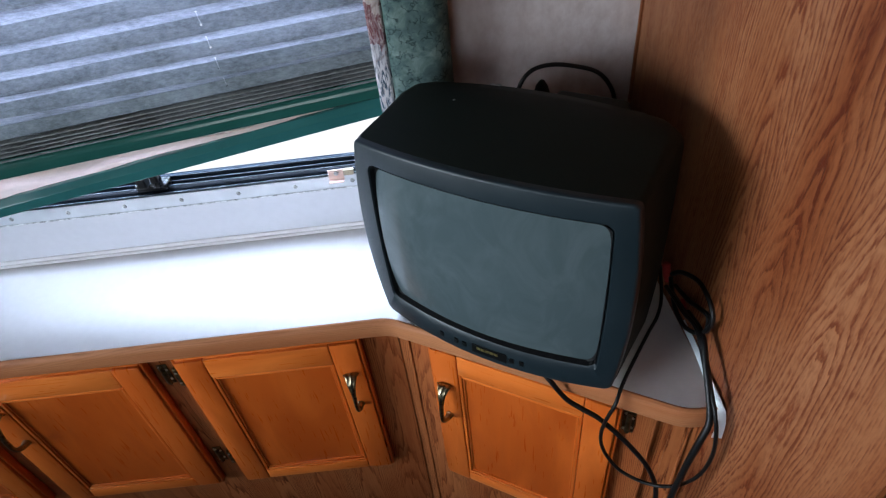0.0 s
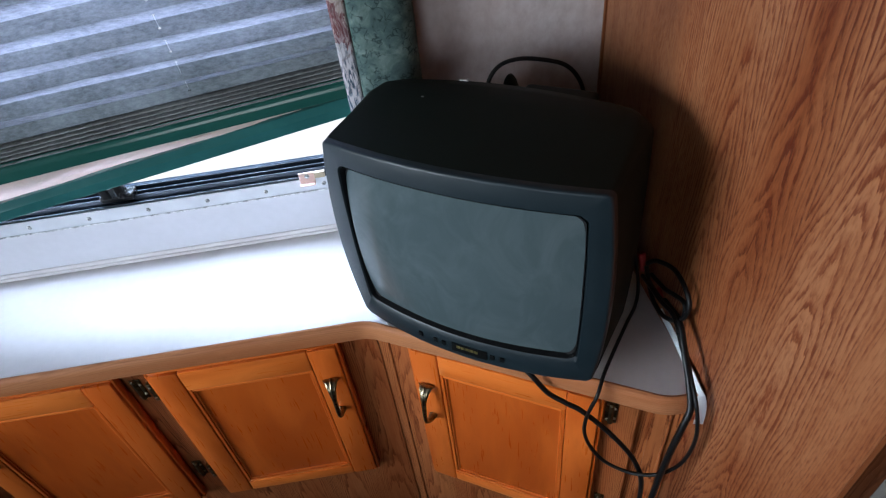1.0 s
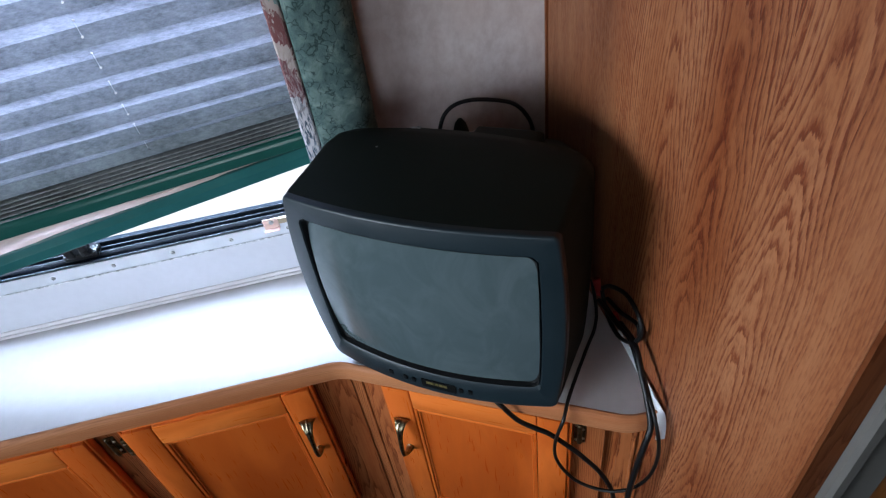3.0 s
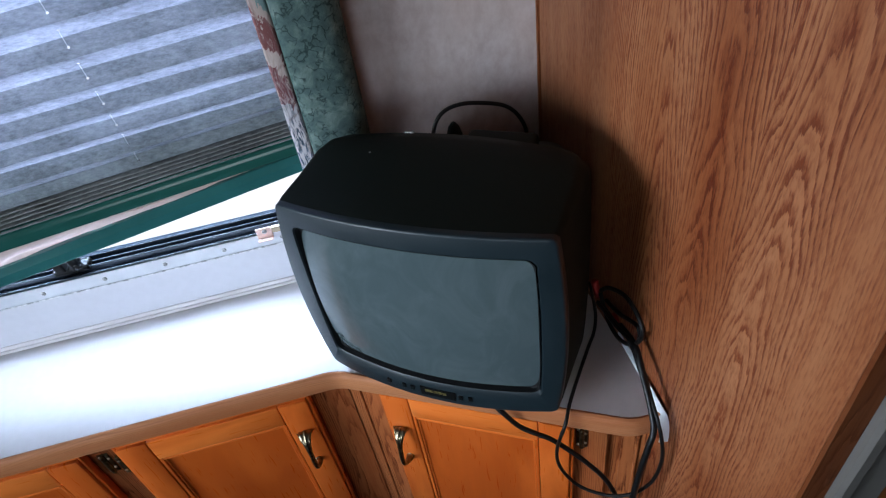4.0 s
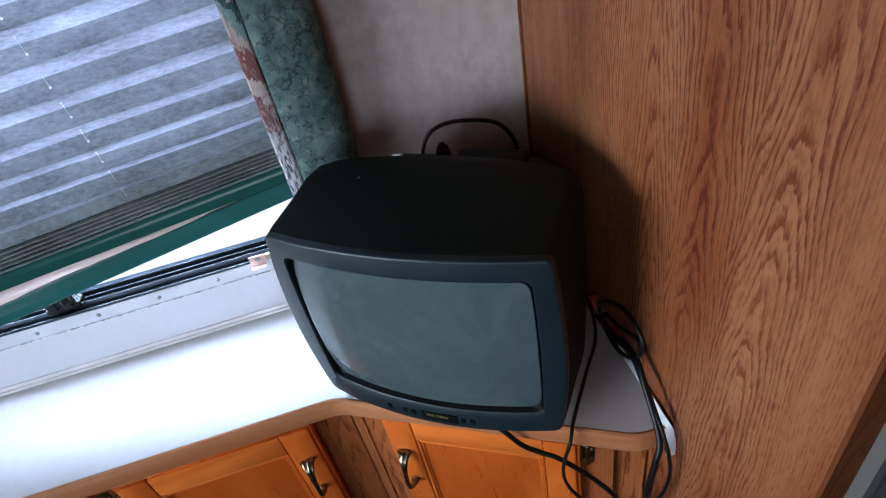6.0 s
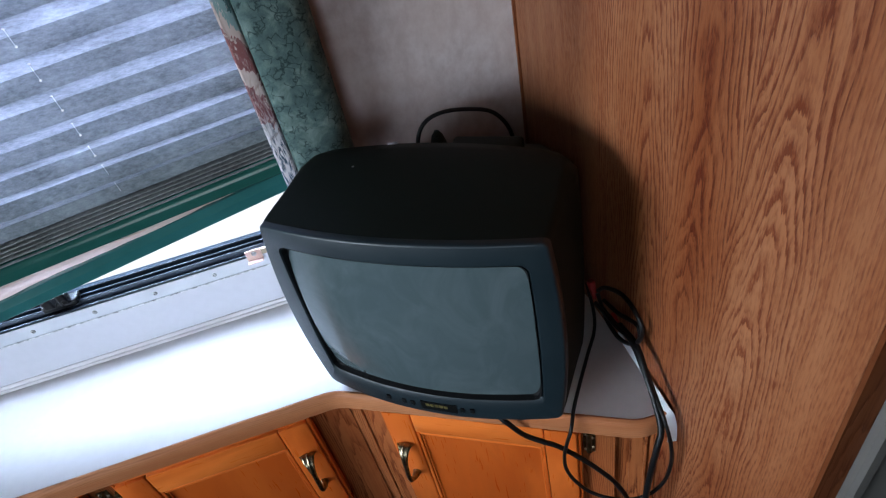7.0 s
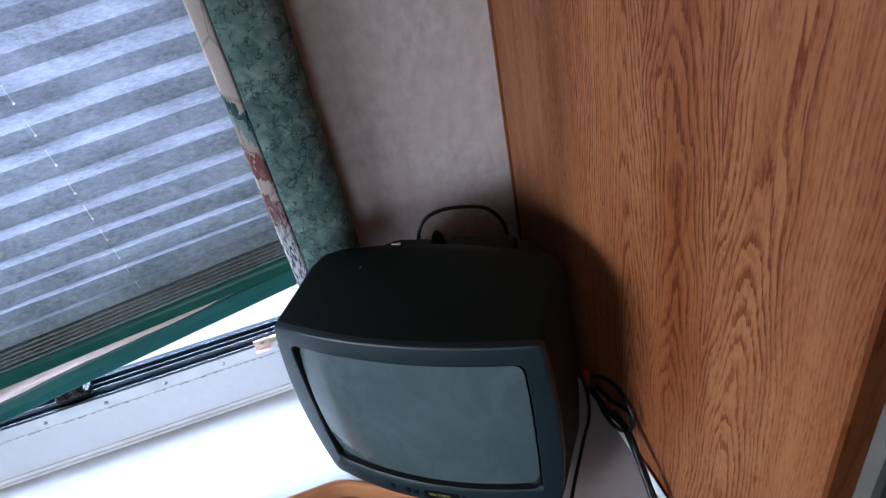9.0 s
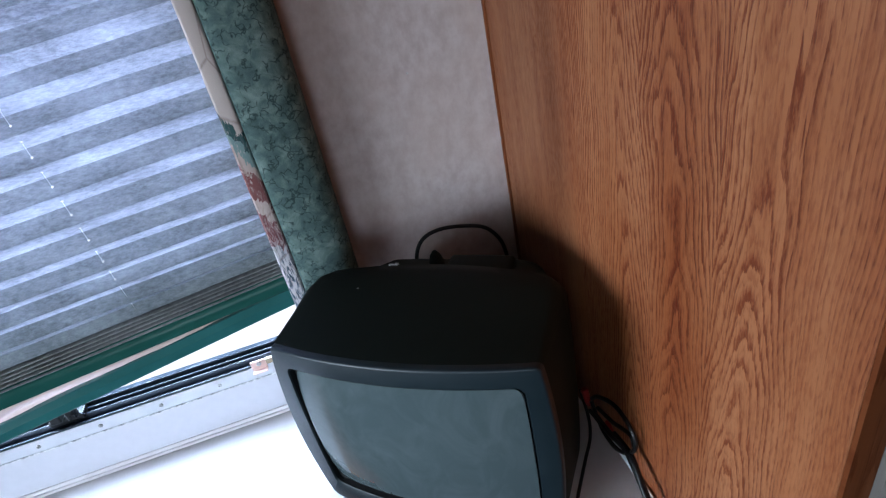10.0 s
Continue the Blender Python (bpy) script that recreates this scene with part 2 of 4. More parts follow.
def green_fabric(name):
    n = Nodes(name)
    v = n.scaled(1, 1, 1)
    mott = n.noise(v, 42, 5, 0.62, 0.5)
    colour = n.ramp(mott, (0.30, (0.040, 0.073, 0.070)), (0.50, (0.079, 0.128, 0.121)), (0.72, (0.180, 0.245, 0.226)))
    warp = n.add("ShaderNodeMix")
    warp.data_type = "VECTOR"
    warp.inputs[0].default_value = 0.034
    n.link(v, warp.inputs[4])
    wobble = n.add("ShaderNodeTexNoise")
    wobble.inputs["Scale"].default_value = 60
    n.link(v, wobble.inputs["Vector"])
    n.link(wobble.outputs["Color"], warp.inputs[5])
    edge = n.voronoi(warp.outputs[1], 60, "DISTANCE_TO_EDGE")
    crack = n.m("MULTIPLY", n.ramp(edge, (0.0, 1.0), (0.085, 0.0)), n.ramp(n.noise(v, 70, 3), (0.44, 0.0), (0.52, 1.0)))
    colour = n.mix(n.m("MULTIPLY", crack, 0.85), colour, (0.006, 0.022, 0.022))
    weave = n.noise(n.scaled(1400, 1400, 700), 1, 2)
    return n.finish(colour, 0.8, n.m("ADD", weave, n.m("MULTIPLY", crack, -1.0)), 0.0004, spec=0.25)


def floral_fabric(name):
    """Cream cloth printed with large petals, dark leaves, burgundy blooms and pale streaked foliage."""
    n = Nodes(name)
    x, y, z = n.coords()
    warp = n.noise(n.scaled(60, 30, 24), 1, 3, 0.55, 1.2)
    drift = n.m("MULTIPLY", n.m("SUBTRACT", warp, 0.5), 0.16)
    level = n.m("ADD", n.m("MULTIPLY", z, 1.72), n.m("ADD", drift, n.m("MULTIPLY", n.m("ADD", x, 0.04), 2.4)))
    colour = n.ramp(n.m("FRACT", level), (0.0, (0.26, 0.29, 0.36)), (0.12, (0.36, 0.35, 0.38)), (0.24, (0.17, 0.060, 0.064)), (0.31, (0.46, 0.37, 0.34)), (0.37, (0.19, 0.070, 0.070)), (0.44, (0.44, 0.35, 0.32)), (0.49, (0.17, 0.26, 0.26)),
                    (0.53, (0.030, 0.078, 0.080)), (0.57, (0.52, 0.45, 0.42)), (0.86, (0.05, 0.10, 0.10)), (0.92, (0.19, 0.070, 0.070)), mode="CONSTANT")
    petal = n.ramp(n.voronoi(n.vec(n.m("MULTIPLY", x, 30), n.m("MULTIPLY", y, 14), n.m("MULTIPLY", z, 11)), 1.0, "DISTANCE_TO_EDGE"), (0.0, 1.0), (0.035, 0.0))
    colour = n.mix(n.m("MULTIPLY", petal, 0.55), colour, (0.20, 0.13, 0.12))
    low = n.ramp(z, (0.0, 1.0), (0.11, 1.0), (0.17, 0.2), (0.26, 0.0))
    streak = n.noise(n.scaled(100, 60, 24), 1, 2, 0.5, 3.2)
    colour = n.mix(n.m("MULTIPLY", n.ramp(streak, (0.50, 0.0), (0.53, 1.0)), low), colour, (0.60, 0.58, 0.62))
    colour = n.mix(n.m("MULTIPLY", n.ramp(streak, (0.43, 1.0), (0.46, 0.0)), low), colour, (0.055, 0.085, 0.125))
    vein = n.noise(n.scaled(240, 120, 45), 1, 3, 0.6, 2.4)
    colour = n.mix(n.ramp(vein, (0.56, 0.0), (0.66, 0.6)), colour, (0.54, 0.47, 0.44))
    return n.finish(colour, 0.8, n.noise(n.scaled(1200, 1200, 800), 1, 2), 0.0004, spec=0.25)


def shade_fabric(name, tint, through_amount, holes=None, low=0.40):
    """Thin pleated non-woven cloth that lets daylight through. holes: where the lift cord pierces each fold, as x, lean, first z and cloth height of a fold."""
    n = Nodes(name)
    fibre = n.noise(n.scaled(85, 85, 250), 1, 5, 0.8)
    cloud = n.noise(n.scaled(9, 9, 26), 1, 3)
    f = n.m("ADD", n.m("MULTIPLY", fibre, 0.6), n.m("MULTIPLY", cloud, 0.4))
    colour = n.ramp(f, (0.36, tuple(c * low for c in tint)), (0.64, tint))
    diffuse, trans, mixer = n.add("ShaderNodeBsdfDiffuse"), n.add("ShaderNodeBsdfTranslucent"), n.add("ShaderNodeMixShader")
    n.link(n.mix(1.0, colour, (0.84, 0.90, 0.87), "MULTIPLY"), diffuse.inputs[0])
    n.link(n.mix(1.0, colour, (1.0, 0.92, 1.02), "MULTIPLY"), trans.inputs[0])
    mixer.inputs[0].default_value = through_amount
    n.link(diffuse.outputs[0], mixer.inputs[1])
    n.link(trans.outputs[0], mixer.inputs[2])
    last = mixer.outputs[0]
    if holes:
        hx, lean, hz, pitch = holes
        x, y, z = n.coords()
        fold = n.add("ShaderNodeSeparateXYZ")
        n.link(n.add("ShaderNodeUVMap").outputs[0], fold.inputs[0])
        dx = n.m("ADD", n.m("SUBTRACT", x, hx), n.m("MULTIPLY", n.m("SUBTRACT", z, hz), lean))
        dz = n.m("MULTIPLY", n.m("SUBTRACT", n.m("FRACT", fold.outputs[1]), 0.5), pitch)
        far = n.m("SQRT", n.m("ADD", n.m("MULTIPLY", dx, dx), n.m("MULTIPLY", dz, dz)))
        clear, second = n.add("ShaderNodeBsdfTransparent"), n.add("ShaderNodeMixShader")
        n.link(n.m("LESS_THAN", far, 0.0019), second.inputs[0])
        n.link(last, second.inputs[1])
        n.link(clear.outputs[0], second.inputs[2])
        last = second.outputs[0]
    n.link(last, n.out.inputs[0])
    return n.mat


def glass(name):
    n = Nodes(name)
    n.bsdf.inputs["Transmission Weight"].default_value = 1.0
    return n.finish((0.95, 0.98, 0.98), 0.0)


def crt_glass(name):
    n = Nodes(name)
    smear = n.noise(n.scaled(16, 16, 11), 1, 4, 0.6, 1.4)
    colour = n.mix(n.ramp(smear, (0.40, 0.0), (0.72, 0.6)), (0.062, 0.086, 0.092), (0.104, 0.130, 0.136))
    return n.finish(colour, n.m("ADD", 0.05, n.m("MULTIPLY", smear, 0.08)), spec=0.5)


OAK_RED = (0.345, 0.129, 0.053)
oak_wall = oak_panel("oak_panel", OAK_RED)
oak_face = oak("oak_face_frame", 0, 2, -0.25, (0.42, 0.136, 0.045), 0.05, 8.0, 0.85, 0.5, 0.15)
oak_edge = oak("oak_edge", 2, 0, 0.72, (0.48, 0.195, 0.085), 0.05, 3.0, 0.30, 0.40, 0.2)
oak_dark = oak("dark_wood", 0, 2, 0.3, (0.24, 0.078, 0.028), 0.06, 8.0, 0.8, 0.4)
jamb_wood = oak("red_brown_jamb_wood", 0, 2, 0.02, (0.170, 0.055, 0.019), 0.05, 6.0, 0.7, 0.6, 0.1)
oak_far = honey("far_honey_wood", 0, 2, (0.42, 0.16, 0.04))
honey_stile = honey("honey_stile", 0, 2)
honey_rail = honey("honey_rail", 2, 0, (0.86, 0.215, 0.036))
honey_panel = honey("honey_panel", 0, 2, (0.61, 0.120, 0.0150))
wall_vinyl = vinyl_wall("vinyl_wallpaper", (0.560, 0.498, 0.490))
room_wall = vinyl_wall("room_wallpaper", (0.11, 0.098, 0.088))
counter_mat = laminate("counter_laminate", (0.605, 0.565, 0.560))
trim_white = plastic("white_trim", (0.68, 0.69, 0.75), 0.4)
tv_black = plastic("charcoal_plastic", (0.0078, 0.0115, 0.0088), 0.62, 1500, 0.10)
tv_front = plastic("slate_plastic", (0.0098, 0.0175, 0.0222), 0.36, 1500, 0.38)
tv_plate = plastic("black_gloss", (0.003, 0.003, 0.003), 0.34, 900, 0.2)
gasket_black = plastic("matt_black_rim", (0.004, 0.004, 0.0045), 0.6, 900, 0.2)
gold_mark = metal("gold_mark", (0.50, 0.42, 0.17), 0.4)
screen_mat = crt_glass("picture_tube_glass")
rubber = plastic("black_rubber", (0.0045, 0.0045, 0.005), 0.42, 900, 0.3)
red_plastic = plastic("red_plug_plastic", (0.22, 0.010, 0.008), 0.4)
brass = metal("antique_brass", (0.36, 0.29, 0.18), 0.22)
brass_dark = metal("dark_antique_brass", (0.20, 0.155, 0.085), 0.32)
screw_brass = metal("bright_worn_brass", (0.78, 0.70, 0.52), 0.25)
bright_trim = metal("highlight_trim", (0.88, 0.88, 0.91), 0.38, 0.3)
steel = metal("zinc_steel", (0.55, 0.55, 0.56), 0.32)
alu_black = plastic("black_window_frame", (0.012, 0.016, 0.023), 0.18, 60)
latch_black = plastic("black_latch", (0.003, 0.0035, 0.004), 0.3, 60)
grey_frame = plastic("grey_door_frame", (0.125, 0.115, 0.104), 0.42)
rail_green = plastic("green_enamel", (0.014, 0.074, 0.060), 0.17, 60, 0.6)
rail_teal = plastic("teal_enamel", (0.022, 0.108, 0.105), 0.17, 60, 0.6)
pink_plastic = plastic("pink_bracket", (0.78, 0.53, 0.47), 0.40)
cream_rubber = plastic("cream_rubber", (0.46, 0.37, 0.26), 0.5)
green_cloth = green_fabric("green_mottled_cloth")
floral_cloth = floral_fabric("floral_cloth")
night_cloth = shade_fabric("grey_shade_cloth", (0.42, 0.44, 0.49), 0.138, (0.4415, 0.055, -0.513, 0.030), 0.38)
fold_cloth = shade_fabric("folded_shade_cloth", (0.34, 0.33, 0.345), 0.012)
day_cloth = shade_fabric("cream_shade_cloth", (0.74, 0.57, 0.51), 0.16, None, 0.86)
pane_glass = glass("window_glass")
tape_white = plastic("white_tape", (0.68, 0.70, 0.74), 0.5)
carpet = vinyl_wall("carpet", (0.04, 0.037, 0.034))


# ---- mesh helpers ----
def link_mesh(name, bm, mat, parent=None, label="", smooth=False):
    me = bpy.data.meshes.new(name)
    bmesh.ops.recalc_face_normals(bm, faces=bm.faces[:])
    bm.to_mesh(me)
    bm.free()
    me.materials.append(mat)
    if smooth:
        for p in me.polygons:
            p.use_smooth = True
        me.set_sharp_from_angle(angle=radians(38))
    ob = new(name, me)
    if parent:
        ob.parent = parent
    if label:
        ob["label"] = label
    return ob


def part(name, bm, mat, parent, label="", smooth=False):
    return link_mesh(name, bm, mat, parent, label, smooth)


def thing(name, m, label, category, group=""):
    ob = new(name)
    ob.matrix_world = m
    return tagged(ob, label, category, group)


def structure(name, bm, mat, label, category, smooth=False):
    return tagged(link_mesh(name, bm, mat, None, "", smooth), label, category, "", "structure")


def box(bm, x0, x1, y0, y1, z0, z1, bevel=0.0, seg=2):
    r = bmesh.ops.create_cube(bm, size=1.0)
    vs = r["verts"]
    for v in vs:
        v.co = Vector((x0 + (v.co.x + 0.5) * (x1 - x0), y0 + (v.co.y + 0.5) * (y1 - y0), z0 + (v.co.z + 0.5) * (z1 - z0)))
    if bevel:
        es = list({e for v in vs for e in v.link_edges})
        bmesh.ops.bevel(bm, geom=es, offset=bevel, segments=seg, profile=0.5, affect="EDGES")
    return bm


def boxes(*args, bevel=0.0):
    bm = bmesh.new()
    for a in args:
        box(bm, *a, bevel=bevel)
    return bm


def loft(bm, rings, cap_start=True, cap_end=True, closed=True):
    rows = [[bm.verts.new(p) for p in r] for r in rings]
    n = len(rows[0])
    for a, b in zip(rows, rows[1:]):
        for i in range(n if closed else n - 1):
            j = (i + 1) % n
            bm.faces.new((a[i], a[j], b[j], b[i]))
    if cap_start:
        bm.faces.new(rows[0])
    if cap_end:
        bm.faces.new(rows[-1])
    return rows


def spline(points, steps=8):
    """A smooth line through the points."""
    p = [Vector(q) for q in points]
    p = [p[0] * 2 - p[1]] + p + [p[-1] * 2 - p[-2]]
    out = []
    for a, b, c, d in zip(p, p[1:], p[2:], p[3:]):
        for k in range(steps):
            t = k / steps
            out.append(0.5 * (2 * b + (c - a) * t + (2 * a - 5 * b + 4 * c - d) * t * t + (3 * b - a - 3 * c + d) * t ** 3))
    return out + [p[-2]]


def sweep(bm, line, radius, sides=10, up=Vector((0.13, 0.27, 0.95)), shape=None):
    """A round (or shaped) section carried along a line. radius may be a function of 0..1."""
    rings, last = [], None
    for i, c in enumerate(line):
        t = (line[min(i + 1, len(line) - 1)] - line[max(i - 1, 0)]).normalized()
        side = last - t * last.dot(t) if last is not None else up.cross(t)
        side.normalize()
        last = side
        other = t.cross(side)
        f = i / (len(line) - 1)
        ring = []
        for k in range(sides):
            a = 2 * math.pi * k / sides
            ru, rv = shape(f, a) if shape else (radius, radius)
            ring.append(c + side * math.cos(a) * ru + other * math.sin(a) * rv)
        rings.append(ring)
    loft(bm, rings)
    return bm


def lathe(bm, base, axis, profile, sides=16):
    """profile: (distance along the axis, radius)."""
    axis = Vector(axis).normalized()
    u = axis.orthogonal().normalized()
    w = axis.cross(u)
    loft(bm, [[Vector(base) + axis * d + (u * math.cos(2 * math.pi * k / sides) + w * math.sin(2 * math.pi * k / sides)) * max(r, 1e-5)
               for k in range(sides)] for d, r in profile])
    return bm


# ---- the room ----
H = 0.80            # counter top
WX0, WX1 = -1.78, -0.375   # window opening
WZ0, WZ1 = 0.908, 1.62
WEST, SOUTH, EAST2, CEIL = -2.6, -2.4, 0.95, 1.98

structure("wall_north", boxes((WEST - 0.05, WX0, 0, 0.05, 0, CEIL), (WX1, 0.05, 0, 0.05, 0, CEIL),
                              (WX0, WX1, 0, 0.05, 0, WZ0), (WX0, WX1, 0, 0.05, WZ1, CEIL)),
          wall_vinyl, "taupe mottled vinyl wall round the shaded window", "wall")
bm = bmesh.new()
lathe(bm, (-0.133, -0.0004, 1.336), (0, -1, 0), [(0, 0.0017), (0.0006, 0.0014), (0.0010, 0.0006)], 8)
part("nail_head", bm, steel, bpy.data.objects["wall_north"], "small dark nail head")
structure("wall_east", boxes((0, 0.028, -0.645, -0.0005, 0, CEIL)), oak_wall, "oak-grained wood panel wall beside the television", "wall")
structure("wall_west", boxes((WEST - 0.05, WEST, SOUTH, 0, 0, 0.72), (WEST - 0.05, WEST, SOUTH, 0, 1.72, CEIL),
                             (WEST - 0.05, WEST, SOUTH, -1.94, 0.72, 1.72), (WEST - 0.05, WEST, -0.46, 0, 0.72, 1.72)),
          room_wall, "plain papered wall with an unseen opening for daylight", "wall")
# out of view; its opening is added for the south fill lamp
structure("wall_south", boxes((WEST, EAST2, SOUTH - 0.05, SOUTH, 0, 0.85), (WEST, EAST2, SOUTH - 0.05, SOUTH, 1.75, CEIL),
                              (WEST, -1.88, SOUTH - 0.05, SOUTH, 0.85, 1.75), (-0.72, EAST2, SOUTH - 0.05, SOUTH, 0.85, 1.75)),
          room_wall, "plain papered wall with an unseen opening for daylight", "wall")
structure("wall_far_east", boxes((EAST2, EAST2 + 0.05, SOUTH, -0.6, 0, CEIL)), room_wall, "plain papered wall", "wall")
structure("floor", boxes((WEST, EAST2, SOUTH, 0, -0.05, 0)), carpet, "grey-brown carpet floor", "floor")
structure("ceiling", boxes((WEST - 0.05, EAST2 + 0.05, SOUTH - 0.05, 0.05, CEIL, CEIL + 0.05)), vinyl_wall("ceiling_panel", (0.26, 0.255, 0.25)), "plain grey-beige ceiling", "ceiling")
structure("ground", boxes((-60, 60, -60, 60, -0.65, -0.60)), vinyl_wall("pale_concrete", (0.62, 0.62, 0.61)), "pale sunlit concrete ground round the vehicle", "ground")
structure("trim", boxes((-0.0045, -0.0002, -0.0045, -0.0002, H + 0.002, CEIL)), oak_dark, "thin dark corner bead between wall and panel", "trim")

# the door frame past the end of the wood panel
structure("door_jamb", boxes((0.0005, 0.0282, -0.6490, -0.6452, 0, CEIL), (0.0285, 0.034, -0.640, -0.600, 0, CEIL)), jamb_wood, "dark brown wooden end strip of the panel", "jamb")
bm = bmesh.new()
prof = [(0.0290, -0.630), (0.0290, -0.655), (0.0320, -0.659), (0.0425, -0.659), (0.0470, -0.654), (0.0475, -0.645), (0.0545, -0.643), (0.0590, -0.649), (0.0950, -0.651), (0.0980, -0.645), (0.0980, -0.630)]
loft(bm, [[Vector((x, y, z)) for x, y in prof] for z in (0.0, CEIL)])
structure("door_frame", bm, grey_frame, "grey moulded door frame beside the wood panel", "door frame")
structure("wall_beyond", boxes((0.0985, EAST2, -0.642, -0.600, 0, CEIL)), oak_far, "orange-brown wood panel past the door frame", "wall")

# ---- window ----
window = structure("window_1", boxes((WX0, WX1, -0.0035, 0.0, 0.9182, 0.9225), (WX0, WX1, 0.004, 0.05, 0.9085, 0.9150),
                                     (WX0, WX1, 0.013, 0.0165, 0.9150, 0.9265), (WX0, WX1, 0.024, 0.0275, 0.9150, 0.9280), (WX0, WX1, 0.036, 0.05, 0.9150, 0.9310), bevel=0.0006),
                   alu_black, "black metal window frame with sliding tracks", "window")
part("window_frame", boxes((WX0, WX0 + 0.03, 0.002, 0.05, 0.9312, WZ1), (WX1 - 0.03, WX1, 0.002, 0.05, 0.9312, WZ1), (WX0 + 0.03, WX1 - 0.03, 0.002, 0.05, WZ1 - 0.03, WZ1), bevel=0.001), alu_black, window)
pane = part("pane", boxes((WX0 + 0.031, WX1 - 0.031, 0.041, 0.045, 0.9312, WZ1 - 0.031)), pane_glass, window)
pane.visible_shadow = False
flange = part("flange", boxes((WX0 - 0.03, WX1 + 0.02, -0.0040, -0.0002, 0.8920, 0.9180), bevel=0.0016), trim_white, window, "off-white riveted flange strip")
# bright lip added to carry the highlight along the flange's lower edge
part("flange_lip", boxes((WX0 - 0.03, WX1 + 0.02, -0.0064, -0.0042, 0.8922, 0.8948), bevel=0.0009), bright_trim, flange, "bright lip standing in for the lower edge's highlight")
for k in range(-2, 11):
    bm = bmesh.new()
    lathe(bm, (-0.576 - 0.1003 * k, -0.0036, 0.9055), (0, -1, 0), [(0, 0.0040), (0.0010, 0.0038), (0.0018, 0.0028), (0.0020, 0.0014), (0.0012, 0.0010)], 14)
    part("rivet", bm, steel, flange, "", True)
bm = boxes((-0.850, -0.794, 0.005, 0.030, 0.9230, 0.9360), (-0.840, -0.824, -0.004, 0.022, 0.9340, 0.9640), (-0.816, -0.802, -0.002, 0.016, 0.9320, 0.9600), bevel=0.003)
part("latch", bm, latch_black, window, "black plastic sliding latch")
structure("sill_panel", boxes((WX0 - 0.4, -0.010, -0.0028, -0.0002, H + 0.0142, 0.8917), bevel=0.0008), laminate("lavender_white_vinyl", (0.68, 0.67, 0.72)), "lavender-white vinyl strip under the window", "wall panel")
structure("baseboard", boxes((WEST, -0.005, -0.0055, -0.0002, H + 0.0062, H + 0.014), (WEST, -0.005, -0.0085, -0.0002, H + 0.0005, H + 0.006), bevel=0.0022), plastic("rosy_white_trim", (0.78, 0.72, 0.73), 0.4), "thin pale strip where counter meets wall", "trim")

# hold-down bracket for the shade
bracket = thing("shade_bracket", pose(-0.500, -0.0045, 0.911), "pink plastic hold-down bracket with a steel screw", "bracket")
part("plate", boxes((-0.014, 0.012, -0.0025, 0, 0.0, 0.021), bevel=0.0008), pink_plastic, bracket)
part("lip", boxes((-0.014, 0.012, -0.012, -0.0026, 0.0, 0.0022), bevel=0.0007), pink_plastic, bracket)
bm = bmesh.new()
lathe(bm, (0.0, -0.0026, 0.014), (0, -1, 0), [(0, 0.0042), (0.0012, 0.0040), (0.0020, 0.0025), (0.0020, 0.001)], 12)
part("screw", bm, steel, bracket, "", True)
part("arm", boxes((0.0122, 0.030, -0.003, 0.004, 0.008, 0.019), bevel=0.001), cream_rubber, bracket, "cream plastic arm")

# ---- pleated shade ----
SX0, SX1 = -1.74, -0.380
SLANT, SLANT_LOW = 0.105, 0.160


def shade_line(z_right, slope, x):
    return z_right + slope * (x + 0.405)


shade = thing("pleated_shade", pose(-1.06, -0.03, 1.62), "crooked grey pleated window shade with green rails, partly lowered", "window shade")


def world_part(name, bm, mat, parent, label="", smooth=False):
    """Geometry given in room coordinates, moved into its thing's own frame."""
    bm.transform(parent.matrix_world.inverted())
    return part(name, bm, mat, parent, label, smooth)


bm = bmesh.new()
levels = [1.1265]
z, step = 1.1265, 0.0110
while z < 1.60:
    step = min(step * 1.065, 0.0215)
    z += step
    levels.append(z)
rows = []
NX = 56
for k, z in enumerate(levels):
    amp = 0.0112 * (0.80 + 0.20 * min(1.0, max(0.0, (z - 1.1265) / 0.16)))
    row = []
    for i in range(NX + 1):
        x = SX0 + (SX1 - SX0) * i / NX
        sag = 0.0016 * noise.noise(Vector((x * 5, k * 0.7, 0)))
        y = -0.034 + (amp if k % 2 else -amp) + 0.002 * noise.noise(Vector((x * 9, k * 1.3, 5)))
        zz = shade_line(z, SLANT - 0.03 * min(1.0, max(0.0, (z - 1.11) / 0.06)), x) + sag
        row.append(bm.verts.new((x, y, zz)))
    rows.append(row)
fold_uv = bm.loops.layers.uv.new("folds")
for k, (a, b) in enumerate(zip(rows, rows[1:])):
    for i in range(NX):
        f = bm.faces.new((a[i], a[i + 1], b[i + 1], b[i]))
        for loop, v in zip(f.loops, (k, k, k + 1, k + 1)):
            loop[fold_uv].uv = (loop.vert.co.x, v)
world_part("cloth", bm, night_cloth, shade, "grey translucent pleated cloth")
bm = bmesh.new()
rows = []
TOP_SLOPE = SLANT - 0.03 * (1.128 - 1.11) / 0.06
RIDGE = (1.0, 1.0, 0.92, 0.35, 0.0, 0.0, 0.35, 0.92)
